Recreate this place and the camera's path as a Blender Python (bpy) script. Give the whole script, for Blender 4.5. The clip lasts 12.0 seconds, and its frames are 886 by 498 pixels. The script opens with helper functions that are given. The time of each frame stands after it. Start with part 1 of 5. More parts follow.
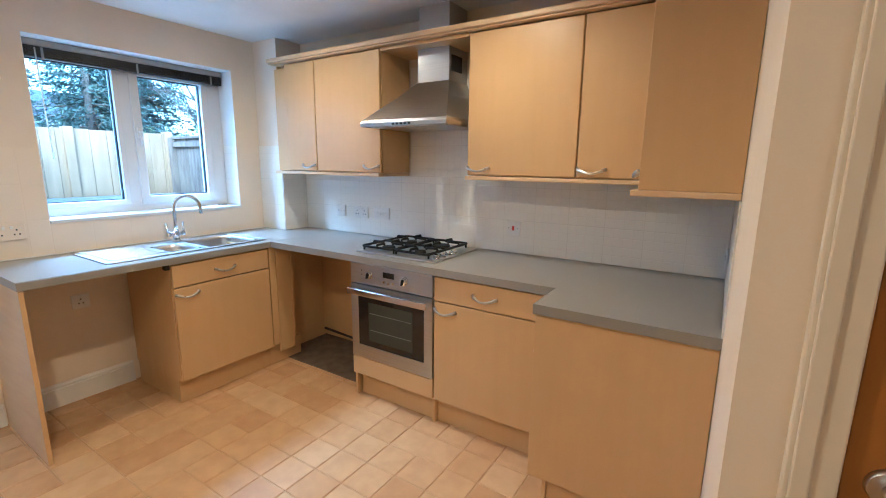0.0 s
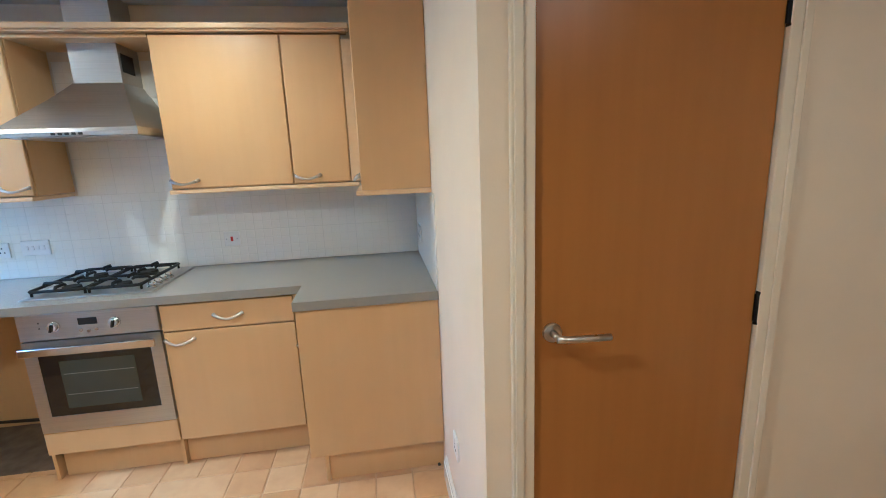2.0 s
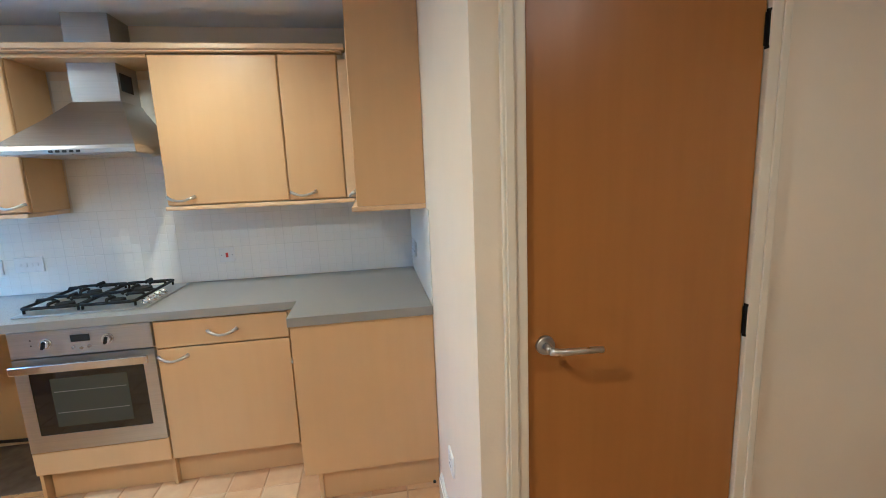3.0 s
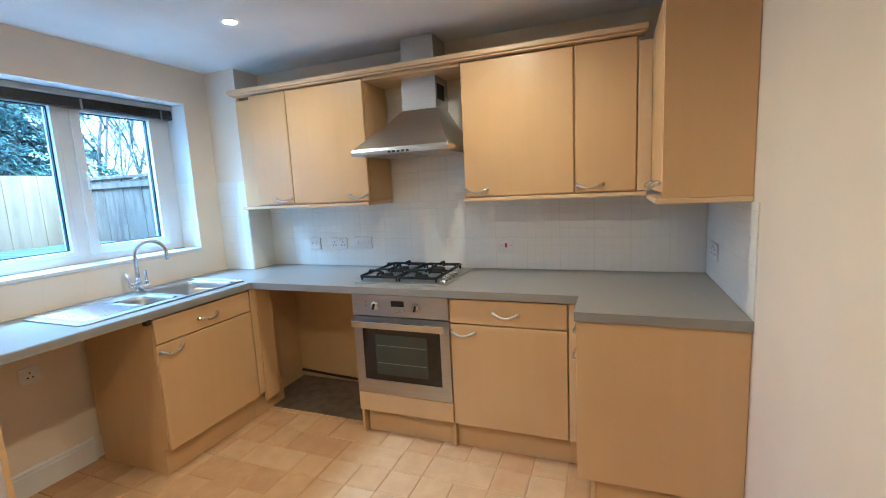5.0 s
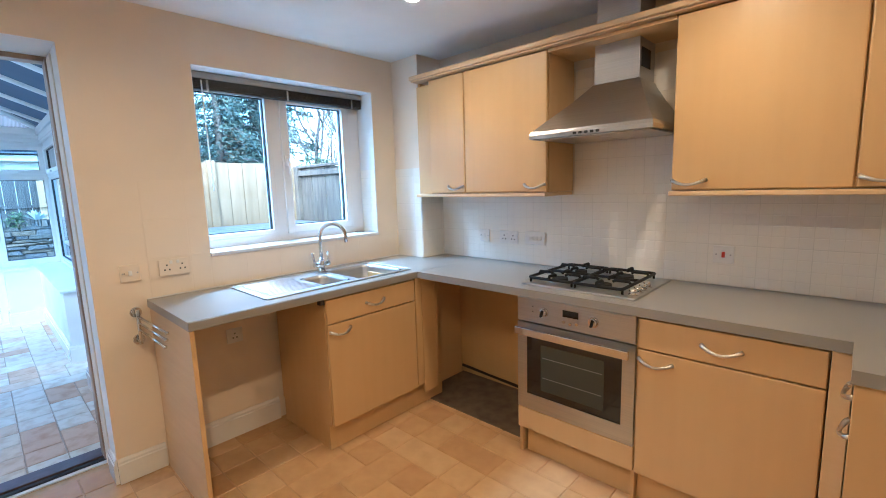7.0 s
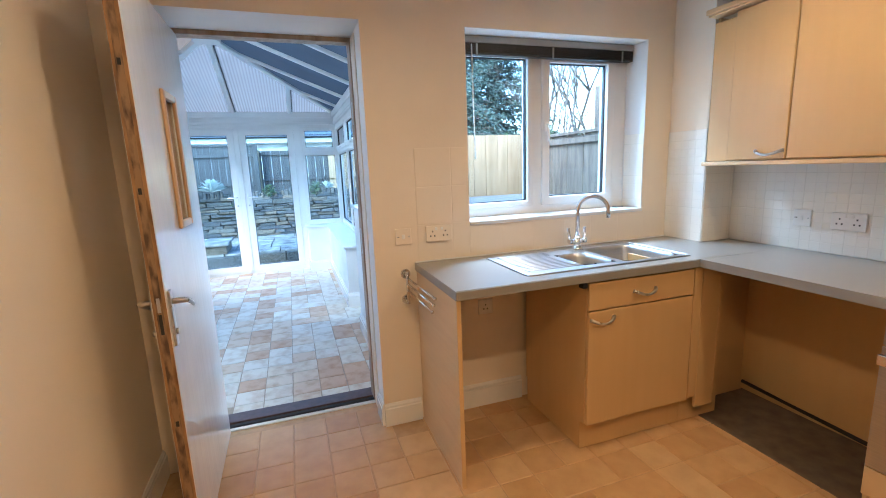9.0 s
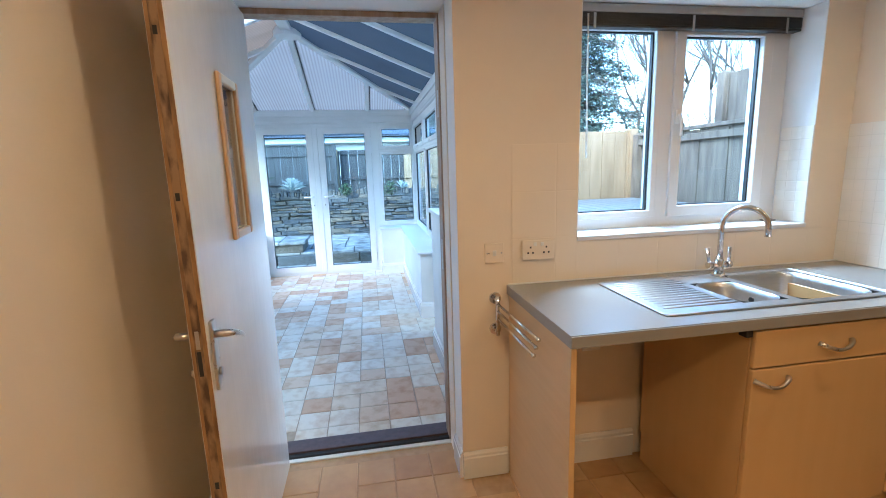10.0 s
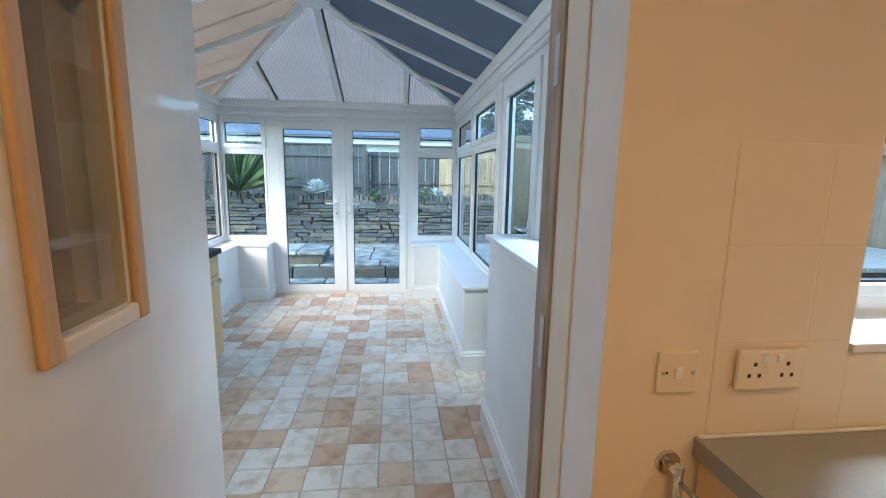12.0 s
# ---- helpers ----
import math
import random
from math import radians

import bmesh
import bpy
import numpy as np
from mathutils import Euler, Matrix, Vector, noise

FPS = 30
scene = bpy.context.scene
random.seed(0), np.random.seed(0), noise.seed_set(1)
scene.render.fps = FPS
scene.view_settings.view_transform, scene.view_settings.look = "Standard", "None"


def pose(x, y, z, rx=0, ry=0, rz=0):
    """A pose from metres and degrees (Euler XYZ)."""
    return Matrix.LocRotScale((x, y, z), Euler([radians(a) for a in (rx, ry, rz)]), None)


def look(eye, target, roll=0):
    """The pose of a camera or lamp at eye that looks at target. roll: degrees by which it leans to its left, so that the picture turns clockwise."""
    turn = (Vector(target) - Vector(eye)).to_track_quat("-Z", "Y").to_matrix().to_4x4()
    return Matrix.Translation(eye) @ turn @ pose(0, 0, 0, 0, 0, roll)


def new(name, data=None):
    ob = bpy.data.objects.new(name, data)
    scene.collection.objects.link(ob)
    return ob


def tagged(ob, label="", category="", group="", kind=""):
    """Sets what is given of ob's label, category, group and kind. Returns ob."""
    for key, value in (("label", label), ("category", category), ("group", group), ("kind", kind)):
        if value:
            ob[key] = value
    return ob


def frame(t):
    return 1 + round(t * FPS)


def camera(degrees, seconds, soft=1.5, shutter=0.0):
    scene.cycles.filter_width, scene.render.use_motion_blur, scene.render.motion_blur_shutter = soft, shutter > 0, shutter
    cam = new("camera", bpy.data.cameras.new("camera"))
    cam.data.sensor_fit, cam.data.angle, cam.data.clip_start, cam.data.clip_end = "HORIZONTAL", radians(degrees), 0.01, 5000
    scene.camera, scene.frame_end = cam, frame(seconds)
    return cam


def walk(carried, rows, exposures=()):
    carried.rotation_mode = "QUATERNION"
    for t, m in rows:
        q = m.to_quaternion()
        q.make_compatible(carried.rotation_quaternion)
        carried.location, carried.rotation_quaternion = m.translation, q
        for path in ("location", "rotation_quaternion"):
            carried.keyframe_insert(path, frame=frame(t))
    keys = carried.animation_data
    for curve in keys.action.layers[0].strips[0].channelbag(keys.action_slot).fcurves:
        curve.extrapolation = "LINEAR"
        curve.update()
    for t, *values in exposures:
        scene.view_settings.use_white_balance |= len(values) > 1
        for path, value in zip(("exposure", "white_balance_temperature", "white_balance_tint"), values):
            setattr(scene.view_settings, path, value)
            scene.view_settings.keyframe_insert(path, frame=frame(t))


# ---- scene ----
cam = camera(90.3, 12.0, soft=1.0)
PATH = [
    (0, (0.204, 0.108, 1.452), (-0.855, 1.76, 1.069), 0.6),
    (0.5, (0.123, 0.081, 1.43), (-0.752, 1.839, 1.051), 1.0),
    (1, (-0.023, -0.006, 1.437), (-0.4, 1.916, 1.031), -1.8),
    (1.5, (-0.053, -0.112, 1.472), (-0.009, 1.841, 1.042), -2.5),
    (2, (0.003, -0.173, 1.5), (0.28, 1.764, 1.088), -2.3),
    (2.5, (0.012, -0.194, 1.502), (0.347, 1.744, 1.136), -2.6),
    (2.7, (0.017, -0.194, 1.501), (0.349, 1.746, 1.147), -2.5),
    (4.3, (-0.19, -0.193, 1.483), (-0.456, 1.768, 1.189), -3.1),
    (4.5, (-0.205, -0.184, 1.479), (-0.622, 1.75, 1.188), -3.1),
    (5, (-0.24, -0.15, 1.458), (-0.96, 1.694, 1.176), -2.9),
    (5.5, (-0.281, -0.037, 1.449), (-1.206, 1.714, 1.17), -2.6),
    (6, (-0.346, 0.048, 1.468), (-1.382, 1.734, 1.176), -2.5),
    (6.5, (-0.392, 0.13, 1.452), (-1.604, 1.696, 1.167), -1.9),
    (8.3, (-0.505, 0.097, 1.412), (-2.258, 1.0, 1.074), -1.7),
    (8.5, (-0.553, 0.096, 1.401), (-2.368, 0.861, 1.051), -1.4),
    (9, (-0.775, 0.076, 1.409), (-2.639, 0.704, 1.045), -2.2),
    (9.5, (-0.998, 0.049, 1.424), (-2.899, 0.555, 1.061), -2.7),
    (10, (-1.218, 0.09, 1.417), (-3.159, 0.414, 1.063), -1.8),
    (10.5, (-1.489, 0.16, 1.433), (-3.446, 0.392, 1.093), 1.6),
    (11, (-1.714, 0.154, 1.416), (-3.672, 0.385, 1.079), 1.6),
    (11.5, (-2.004, 0.075, 1.446), (-3.964, 0.302, 1.119), 1.3),
    (12, (-2.238, 0.051, 1.437), (-4.2, 0.265, 1.112), 1.0),
]
EXPOSURES = [(0.0, 4.25, 4480, 1), (1.5, 4.53, 3900, -5), (2.5, 4.53, 3900, -6), (4.5, 4.32, 4150, -6), (5.5, 4.22, 4350, -1), (6.5, 4.2, 4650, 2), (8.5, 4.05, 5450, 7), (10.0, 3.85, 5450, 6), (11.0, 3.6, 5900, 7), (12.0, 3.5, 6600, 9)]
walk(cam, [(t, look(eye, target, roll)) for t, eye, target, roll in PATH], EXPOSURES)

# ---- world, sun, lights ----
world = bpy.data.worlds.new("sky")
scene.world = world
world.use_nodes = True
wn = world.node_tree.nodes
wsky = wn.new("ShaderNodeTexSky")
wsky.sky_type, wsky.sun_disc = 'NISHITA', False
wsky.sun_elevation, wsky.sun_rotation = radians(34), radians(138)
wsky.air_density, wsky.dust_density, wsky.ozone_density = 1.0, 1.0, 3.0
world.node_tree.links.new(wsky.outputs[0], wn["Background"].inputs[0])
wn["Background"].inputs[1].default_value = 0.15
SUN = new("sun", bpy.data.lights.new("sun", 'SUN'))
SUN.data.energy, SUN.data.angle, SUN.data.color = 0.7, radians(40), (1.0, 0.96, 0.92)
SUN.matrix_world = look((0, 0, 20), (-8, 9, 11.9))

# third and last are added, unseen, to brighten the south wall and oak door
DOWNLIGHTS = [(-2.08, 1.72), (-0.80, 1.74), (-0.80, 0.15), (-2.08, 0.15), (0.95, -0.35)]
CEIL = 2.35
LAMP_W, LAMP_COL = 0.97, (1.0, 0.63, 0.29)
for (lx, ly), share in zip(DOWNLIGHTS, (0.55, 0.60, 1.35, 0.36, 0.36)):
    lamp = new("downlight_beam", bpy.data.lights.new("downlight_beam", 'SPOT'))
    lamp.data.energy, lamp.data.color = LAMP_W * 4 * share, LAMP_COL
    lamp.data.spot_size, lamp.data.spot_blend, lamp.data.shadow_soft_size = radians(172), 0.9, 0.035
    lamp.location = (lx, ly, CEIL - 0.012)
# added area lamp, unseen outside above the kitchen window, boosting its sky light
sky_fill = new("window_sky_fill", bpy.data.lights.new("window_sky_fill", 'AREA'))
sky_fill.data.shape, sky_fill.data.size, sky_fill.data.size_y = 'RECTANGLE', 1.2, 0.6
sky_fill.data.energy, sky_fill.data.color = 16.0, (0.62, 0.82, 1.0)
sky_fill.matrix_world = look((-3.95, 1.58, 2.72), (-2.6, 1.58, 1.35))


# ---- materials ----
def mat(name, col, rough=0.5, metal=0.0, col2=None, scale=(8, 8, 8), detail=4.0, bump=0.0, bscale=None, rand=None, spec=0.5, coat=0.0, fac=(0.35, 0.7), rrough=0.08):
    """Principled surface: two colours mixed by noise at two scales, with relief; rand lists colours picked per piece."""
    m = bpy.data.materials.new(name)
    m.use_nodes = True
    nt = m.node_tree
    n, l = nt.nodes, nt.links
    b = n["Principled BSDF"]
    b.inputs["Roughness"].default_value, b.inputs["Metallic"].default_value = rough, metal
    b.inputs["Specular IOR Level"].default_value, b.inputs["Coat Weight"].default_value = spec, coat
    tc = n.new("ShaderNodeTexCoord")
    mp = n.new("ShaderNodeMapping")
    mp.inputs["Scale"].default_value = scale
    l.new(tc.outputs["Object"], mp.inputs[0])
    ns = n.new("ShaderNodeTexNoise")
    ns.inputs["Scale"].default_value, ns.inputs["Detail"].default_value = 1.0, detail
    l.new(mp.outputs[0], ns.inputs["Vector"])
    big = n.new("ShaderNodeTexNoise")
    big.inputs["Scale"].default_value, big.inputs["Detail"].default_value = 1.7, 3.0
    l.new(tc.outputs["Object"], big.inputs["Vector"])
    rp = n.new("ShaderNodeMapRange")
    rp.inputs["From Min"].default_value, rp.inputs["From Max"].default_value = fac
    l.new(ns.outputs["Fac"], rp.inputs["Value"])
    mx = n.new("ShaderNodeMix")
    mx.data_type = 'RGBA'
    l.new(rp.outputs[0], mx.inputs["Factor"])
    c2 = col2 or tuple(c * 0.93 for c in col)
    if rand:
        oi = n.new("ShaderNodeObjectInfo" if rand[0] == "object" else "ShaderNodeNewGeometry")
        ra = n.new("ShaderNodeValToRGB")
        ra.color_ramp.interpolation = 'CONSTANT'
        cols = rand[1]
        while len(ra.color_ramp.elements) < len(cols):
            ra.color_ramp.elements.new(0.5)
        for i, c in enumerate(cols):
            ra.color_ramp.elements[i].position = i / len(cols)
            ra.color_ramp.elements[i].color = (*c, 1)
        l.new(oi.outputs["Random" if rand[0] == "object" else "Random Per Island"], ra.inputs[0])
        off = n.new("ShaderNodeVectorMath")
        off.operation = 'MULTIPLY'
        off.inputs[1].default_value = (41.0, 73.0, 19.0)
        l.new(oi.outputs["Random" if rand[0] == "object" else "Random Per Island"], off.inputs[0])
        l.new(off.outputs[0], mp.inputs["Location"])
        dk = n.new("ShaderNodeMix")
        dk.data_type, dk.blend_type = 'RGBA', 'MULTIPLY'
        dk.inputs["Factor"].default_value = 1.0
        l.new(ra.outputs[0], dk.inputs["A"])
        dk.inputs["B"].default_value = (*c2, 1)
        l.new(ra.outputs[0], mx.inputs["A"])
        l.new(dk.outputs["Result"], mx.inputs["B"])
    else:
        mx.inputs["A"].default_value, mx.inputs["B"].default_value = (*col, 1), (*c2, 1)
    hs = n.new("ShaderNodeHueSaturation")
    vr = n.new("ShaderNodeMapRange")
    vr.inputs["To Min"].default_value, vr.inputs["To Max"].default_value = 0.9, 1.1
    l.new(big.outputs["Fac"], vr.inputs["Value"])
    l.new(vr.outputs[0], hs.inputs["Value"])
    l.new(mx.outputs["Result"], hs.inputs["Color"])
    l.new(hs.outputs[0], b.inputs["Base Color"])
    rr = n.new("ShaderNodeMapRange")
    rr.inputs["To Min"].default_value, rr.inputs["To Max"].default_value = max(0.02, rough - rrough), min(1, rough + rrough)
    l.new(ns.outputs["Fac"], rr.inputs["Value"])
    l.new(rr.outputs[0], b.inputs["Roughness"])
    if bump:
        bn = n.new("ShaderNodeTexNoise")
        bn.inputs["Scale"].default_value, bn.inputs["Detail"].default_value = 1.0, 5.0
        bm_ = n.new("ShaderNodeMapping")
        bm_.inputs["Scale"].default_value = bscale or scale
        l.new(tc.outputs["Object"], bm_.inputs[0])
        l.new(bm_.outputs[0], bn.inputs["Vector"])
        bp = n.new("ShaderNodeBump")
        bp.inputs["Strength"].default_value, bp.inputs["Distance"].default_value = bump, 0.004
        l.new(bn.outputs["Fac"], bp.inputs["Height"])
        l.new(bp.outputs[0], b.inputs["Normal"])
    return m


def glass_mat(name, tint=(0.95, 0.98, 0.98), rough=0.0, gloss=(0.8, 0.8, 0.8)):
    """Thin pane: clear, with a mirror-like gloss at grazing angles."""
    m = bpy.data.materials.new(name)
    m.use_nodes = True
    n, l = m.node_tree.nodes, m.node_tree.links
    n.remove(n["Principled BSDF"])
    tr, gl, fr, mx = n.new("ShaderNodeBsdfTransparent"), n.new("ShaderNodeBsdfGlossy"), n.new("ShaderNodeFresnel"), n.new("ShaderNodeMixShader")
    tr.inputs[0].default_value = (*tint, 1)
    gl.inputs["Roughness"].default_value = rough
    gl.inputs["Color"].default_value = (*gloss, 1)
    fr.inputs[0].default_value = 1.5
    l.new(fr.outputs[0], mx.inputs[0])
    l.new(tr.outputs[0], mx.inputs[1])
    l.new(gl.outputs[0], mx.inputs[2])
    l.new(mx.outputs[0], n["Material Output"].inputs[0])
    return m


PAINT = mat("cream wall paint", (0.80, 0.70, 0.565), 0.75, col2=(0.775, 0.675, 0.54), scale=(3, 3, 3), bump=0.10, bscale=(90, 90, 90))
CEILING = mat("white ceiling paint", (0.82, 0.82, 0.80), 0.85, scale=(2, 2, 2), bump=0.06, bscale=(70, 70, 70))
GLOSSWHITE = mat("white gloss paint", (0.80, 0.79, 0.76), 0.13, scale=(6, 6, 6), bump=0.2, bscale=(24, 24, 2.2), coat=0.2, rrough=0.03)
UPVC = mat("white plastic", (0.71, 0.715, 0.71), 0.34, col2=(0.70, 0.705, 0.70), scale=(5, 5, 5), rrough=0.015)
MAPLE = mat("pale maple laminate", (0.615, 0.405, 0.185), 0.36, col2=(0.60, 0.39, 0.175), scale=(22, 22, 1.3), detail=7.0, bump=0.015)
MAPLE_LIGHT = mat("pale maple edging", (0.67, 0.48, 0.27), 0.42, col2=(0.64, 0.45, 0.25), scale=(3, 3, 40), bump=0.03)
WORKTOP = mat("grey laminate", (0.30, 0.288, 0.265), 0.29, col2=(0.25, 0.24, 0.222), scale=(420, 420, 420), fac=(0.3, 0.7))
STEEL = mat("brushed steel", (0.52, 0.51, 0.495), 0.35, 1.0, col2=(0.46, 0.45, 0.435), scale=(4, 300, 300), rrough=0.05)
SINKSTEEL = mat("sink steel", (0.50, 0.51, 0.52), 0.35, 1.0, col2=(0.45, 0.46, 0.47), scale=(200, 6, 200), rrough=0.05)
CHROME = mat("chrome", (0.75, 0.75, 0.75), 0.09, 1.0, scale=(9, 9, 9), rrough=0.03)
NICKEL = mat("satin nickel", (0.64, 0.61, 0.57), 0.30, 1.0, scale=(30, 30, 30))
BLACKIRON = mat("black enamel", (0.008, 0.008, 0.009), 0.6, spec=0.25, scale=(40, 40, 40), bump=0.05)
BLACKGLASS = mat("black oven glass", (0.008, 0.008, 0.009), 0.06, scale=(5, 5, 5), coat=0.3, rrough=0.02)
OVENPANE = mat("smoked oven glass", (0.045, 0.05, 0.04), 0.08, scale=(5, 5, 5), rrough=0.02)
RACK = mat("dim wire rack", (0.16, 0.16, 0.13), 0.3, scale=(9, 9, 9))
DARK = mat("dark void", (0.02, 0.018, 0.016), 0.9, scale=(20, 20, 20))
OAKDOOR = mat("orange oak veneer", (0.37, 0.155, 0.021), 0.34, col2=(0.335, 0.135, 0.017), scale=(22, 22, 1.5), bump=0.03, fac=(0.3, 0.75))
EDGEWOOD = mat("grubby bare timber", (0.36, 0.20, 0.08), 0.6, col2=(0.17, 0.09, 0.04), scale=(40, 40, 9), bump=0.3, fac=(0.4, 0.65))
PINE = mat("varnished pine", (0.64, 0.41, 0.21), 0.35, col2=(0.55, 0.33, 0.15), scale=(60, 60, 3), bump=0.05)
WORNWOOD = mat("worn bare timber", (0.30, 0.19, 0.10), 0.8, col2=(0.10, 0.06, 0.04), scale=(40, 40, 14), bump=0.5, fac=(0.4, 0.6))
PLASTIC = mat("white socket plastic", (0.82, 0.80, 0.76), 0.3, scale=(20, 20, 20))
RED = mat("red switch plastic", (0.5, 0.03, 0.02), 0.3, scale=(20, 20, 20))
RUBBER = mat("black rubber", (0.02, 0.02, 0.02), 0.6, scale=(30, 30, 30))
BROWNMETAL = mat("brown threshold", (0.10, 0.055, 0.045), 0.5, col2=(0.07, 0.04, 0.03), scale=(30, 30, 30))
GROUT = mat("grout", (0.43, 0.34, 0.245), 0.8, col2=(0.35, 0.27, 0.19), scale=(25, 25, 25), bump=0.2)
GROUT_TAN = mat("tan grout", (0.52, 0.345, 0.185), 0.8, col2=(0.44, 0.285, 0.145), scale=(25, 25, 25), bump=0.2)
SLABGREY = mat("bare brown-grey screed", (0.20, 0.15, 0.11), 0.8, col2=(0.13, 0.095, 0.07), scale=(12, 12, 12), bump=0.3)
TILECOLS = [(0.72, 0.66, 0.56), (0.69, 0.56, 0.42), (0.74, 0.69, 0.60), (0.61, 0.42, 0.28), (0.71, 0.65, 0.54), (0.66, 0.51, 0.37), (0.73, 0.67, 0.57), (0.58, 0.385, 0.25), (0.70, 0.60, 0.47), (0.72, 0.67, 0.58)]
FLOORTILE = mat("worn stone-effect tile", (0.6, 0.5, 0.4), 0.62, spec=0.3, col2=(0.74, 0.62, 0.52), scale=(12, 12, 12), detail=10.0, bump=0.2, bscale=(40, 40, 40), rand=("object", TILECOLS), fac=(0.46, 0.76))
FLOORTILE_JOINED = mat("worn stone-effect tile, rest", (0.6, 0.5, 0.4), 0.62, spec=0.3, col2=(0.74, 0.62, 0.52), scale=(12, 12, 12), detail=10.0, bump=0.2, bscale=(40, 40, 40), rand=("island", TILECOLS), fac=(0.46, 0.76))
KITCHENCOLS = [(0.575, 0.355, 0.165), (0.55, 0.33, 0.145), (0.61, 0.395, 0.195), (0.565, 0.345, 0.155), (0.51, 0.295, 0.125), (0.59, 0.37, 0.175)]
KITCHENTILE = mat("tan stone-effect tile", (0.6, 0.5, 0.4), 0.46, col2=(0.88, 0.86, 0.84), scale=(12, 12, 12), detail=8.0, bump=0.10, bscale=(40, 40, 40), rand=("object", KITCHENCOLS), fac=(0.38, 0.7))
KITCHENTILE_JOINED = mat("tan stone-effect tile, rest", (0.6, 0.5, 0.4), 0.46, col2=(0.88, 0.86, 0.84), scale=(12, 12, 12), detail=8.0, bump=0.10, bscale=(40, 40, 40), rand=("island", KITCHENCOLS), fac=(0.38, 0.7))
WALLTILE = mat("cream glazed tile", (0.85, 0.815, 0.735), 0.30, col2=(0.83, 0.795, 0.715), scale=(7, 7, 7), rrough=0.03, bump=0.05, bscale=(18, 18, 18), coat=0.2)
TILEGROUT = mat("pale tile grout", (0.77, 0.74, 0.66), 0.8, scale=(30, 30, 30))
BLINDMETAL = mat("dark blind slat", (0.022, 0.020, 0.019), 0.4, scale=(20, 20, 20))
BLINDRAIL = mat("grey blind rail", (0.34, 0.34, 0.33), 0.4, scale=(20, 20, 20))
# pane tints hold down the bright outdoors: its dimmer, bluer light is in the colour
GLASS = glass_mat("window glass", (0.64, 0.73, 0.76))
GLASS_TINT = glass_mat("blue-grey glass dimming the garden", (0.42, 0.60, 0.69))
# brown of the dim room seen and mirrored in this pane is put into its colour
GLASS_BROWN = glass_mat("door glass, dim room in its tint", (0.62, 0.55, 0.46), 0.03, (0.8, 0.75, 0.68))


# ---- building helpers ----
M = Matrix.Identity(4)


def origin_of(ob):
    v = Vector()
    while ob:
        v = v + ob.location
        ob = ob.parent
    return v


def mesh_of(bm, name, mats):
    me = bpy.data.meshes.new(name)
    bmesh.ops.recalc_face_normals(bm, faces=bm.faces)
    bm.to_mesh(me)
    bm.free()
    for m_ in (mats if isinstance(mats, (list, tuple)) else [mats]):
        me.materials.append(m_)
    return me


def thing(name, pos, label, category, group="", kind=""):
    ob = new(name)
    ob.empty_display_size = 0.1
    ob.location = pos
    return tagged(ob, label, category, group, kind)


def part(name, bm, mats, parent=None, label="", smooth=False):
    """One mesh object made in world coordinates, under its thing or part."""
    o = origin_of(parent)
    bm.transform(Matrix.Translation(-o))
    ob = new(name, mesh_of(bm, name, mats))
    if smooth:
        ob.data.shade_smooth()
    if parent:
        ob.parent = parent
    return tagged(ob, label)


def solo(name, bm, mats, label="", category="", group="", kind="", smooth=False):
    """A thing of one mesh, with its origin at its base."""
    xs = [v.co for v in bm.verts]
    o = Vector(((min(c.x for c in xs) + max(c.x for c in xs)) / 2, (min(c.y for c in xs) + max(c.y for c in xs)) / 2, min(c.z for c in xs)))
    bm.transform(Matrix.Translation(-o))
    ob = new(name, mesh_of(bm, name, mats))
    ob.location = o
    if smooth:
        ob.data.shade_smooth()
    return tagged(ob, label, category, group, kind)


def box(lo, hi, bev=0.0, bm=None, mi=0, m=None):
    """A box between two corners, its edges rounded by bev."""
    out = bm or bmesh.new()
    b = bmesh.new()
    r = bmesh.ops.create_cube(b, size=1.0)
    s = [max(abs(hi[i] - lo[i]), 1e-5) for i in range(3)]
    c = [(hi[i] + lo[i]) / 2 for i in range(3)]
    b.transform(Matrix.Translation(c) @ Matrix.Diagonal((*s, 1)))
    if bev:
        bmesh.ops.bevel(b, geom=b.edges[:], offset=min(bev, min(s) * 0.45), segments=2, affect='EDGES', profile=0.5)
    if m is not None:
        b.transform(m)
    join(out, b, mi)
    return out


def join(out, b, mi=0):
    vs = [out.verts.new(v.co) for v in b.verts]
    b.verts.index_update()
    for f in b.faces:
        try:
            nf = out.faces.new([vs[v.index] for v in f.verts])
            nf.material_index, nf.smooth = mi, f.smooth
        except ValueError:
            pass
    b.free()
    return out


def lbox(lo, hi, bev=0.0, bm=None, mi=0):
    """A box in the frame M of the unit under construction."""
    return box(lo, hi, bev, bm, mi, M)


def cyl(p, q, r, r2=None, seg=16, bm=None, mi=0, m=None, cap=True):
    """A round bar or cone from p to q."""
    out = bm or bmesh.new()
    p, q = Vector(p), Vector(q)
    b = bmesh.new()
    bmesh.ops.create_cone(b, cap_ends=cap, segments=seg, radius1=r, radius2=r if r2 is None else r2, depth=(q - p).length)
    for f in b.faces:
        f.smooth = len(f.verts) == 4
    b.transform(Matrix.Translation((p + q) / 2) @ (q - p).to_track_quat('Z', 'Y').to_matrix().to_4x4())
    if m is not None:
        b.transform(m)
    return join(out, b, mi)


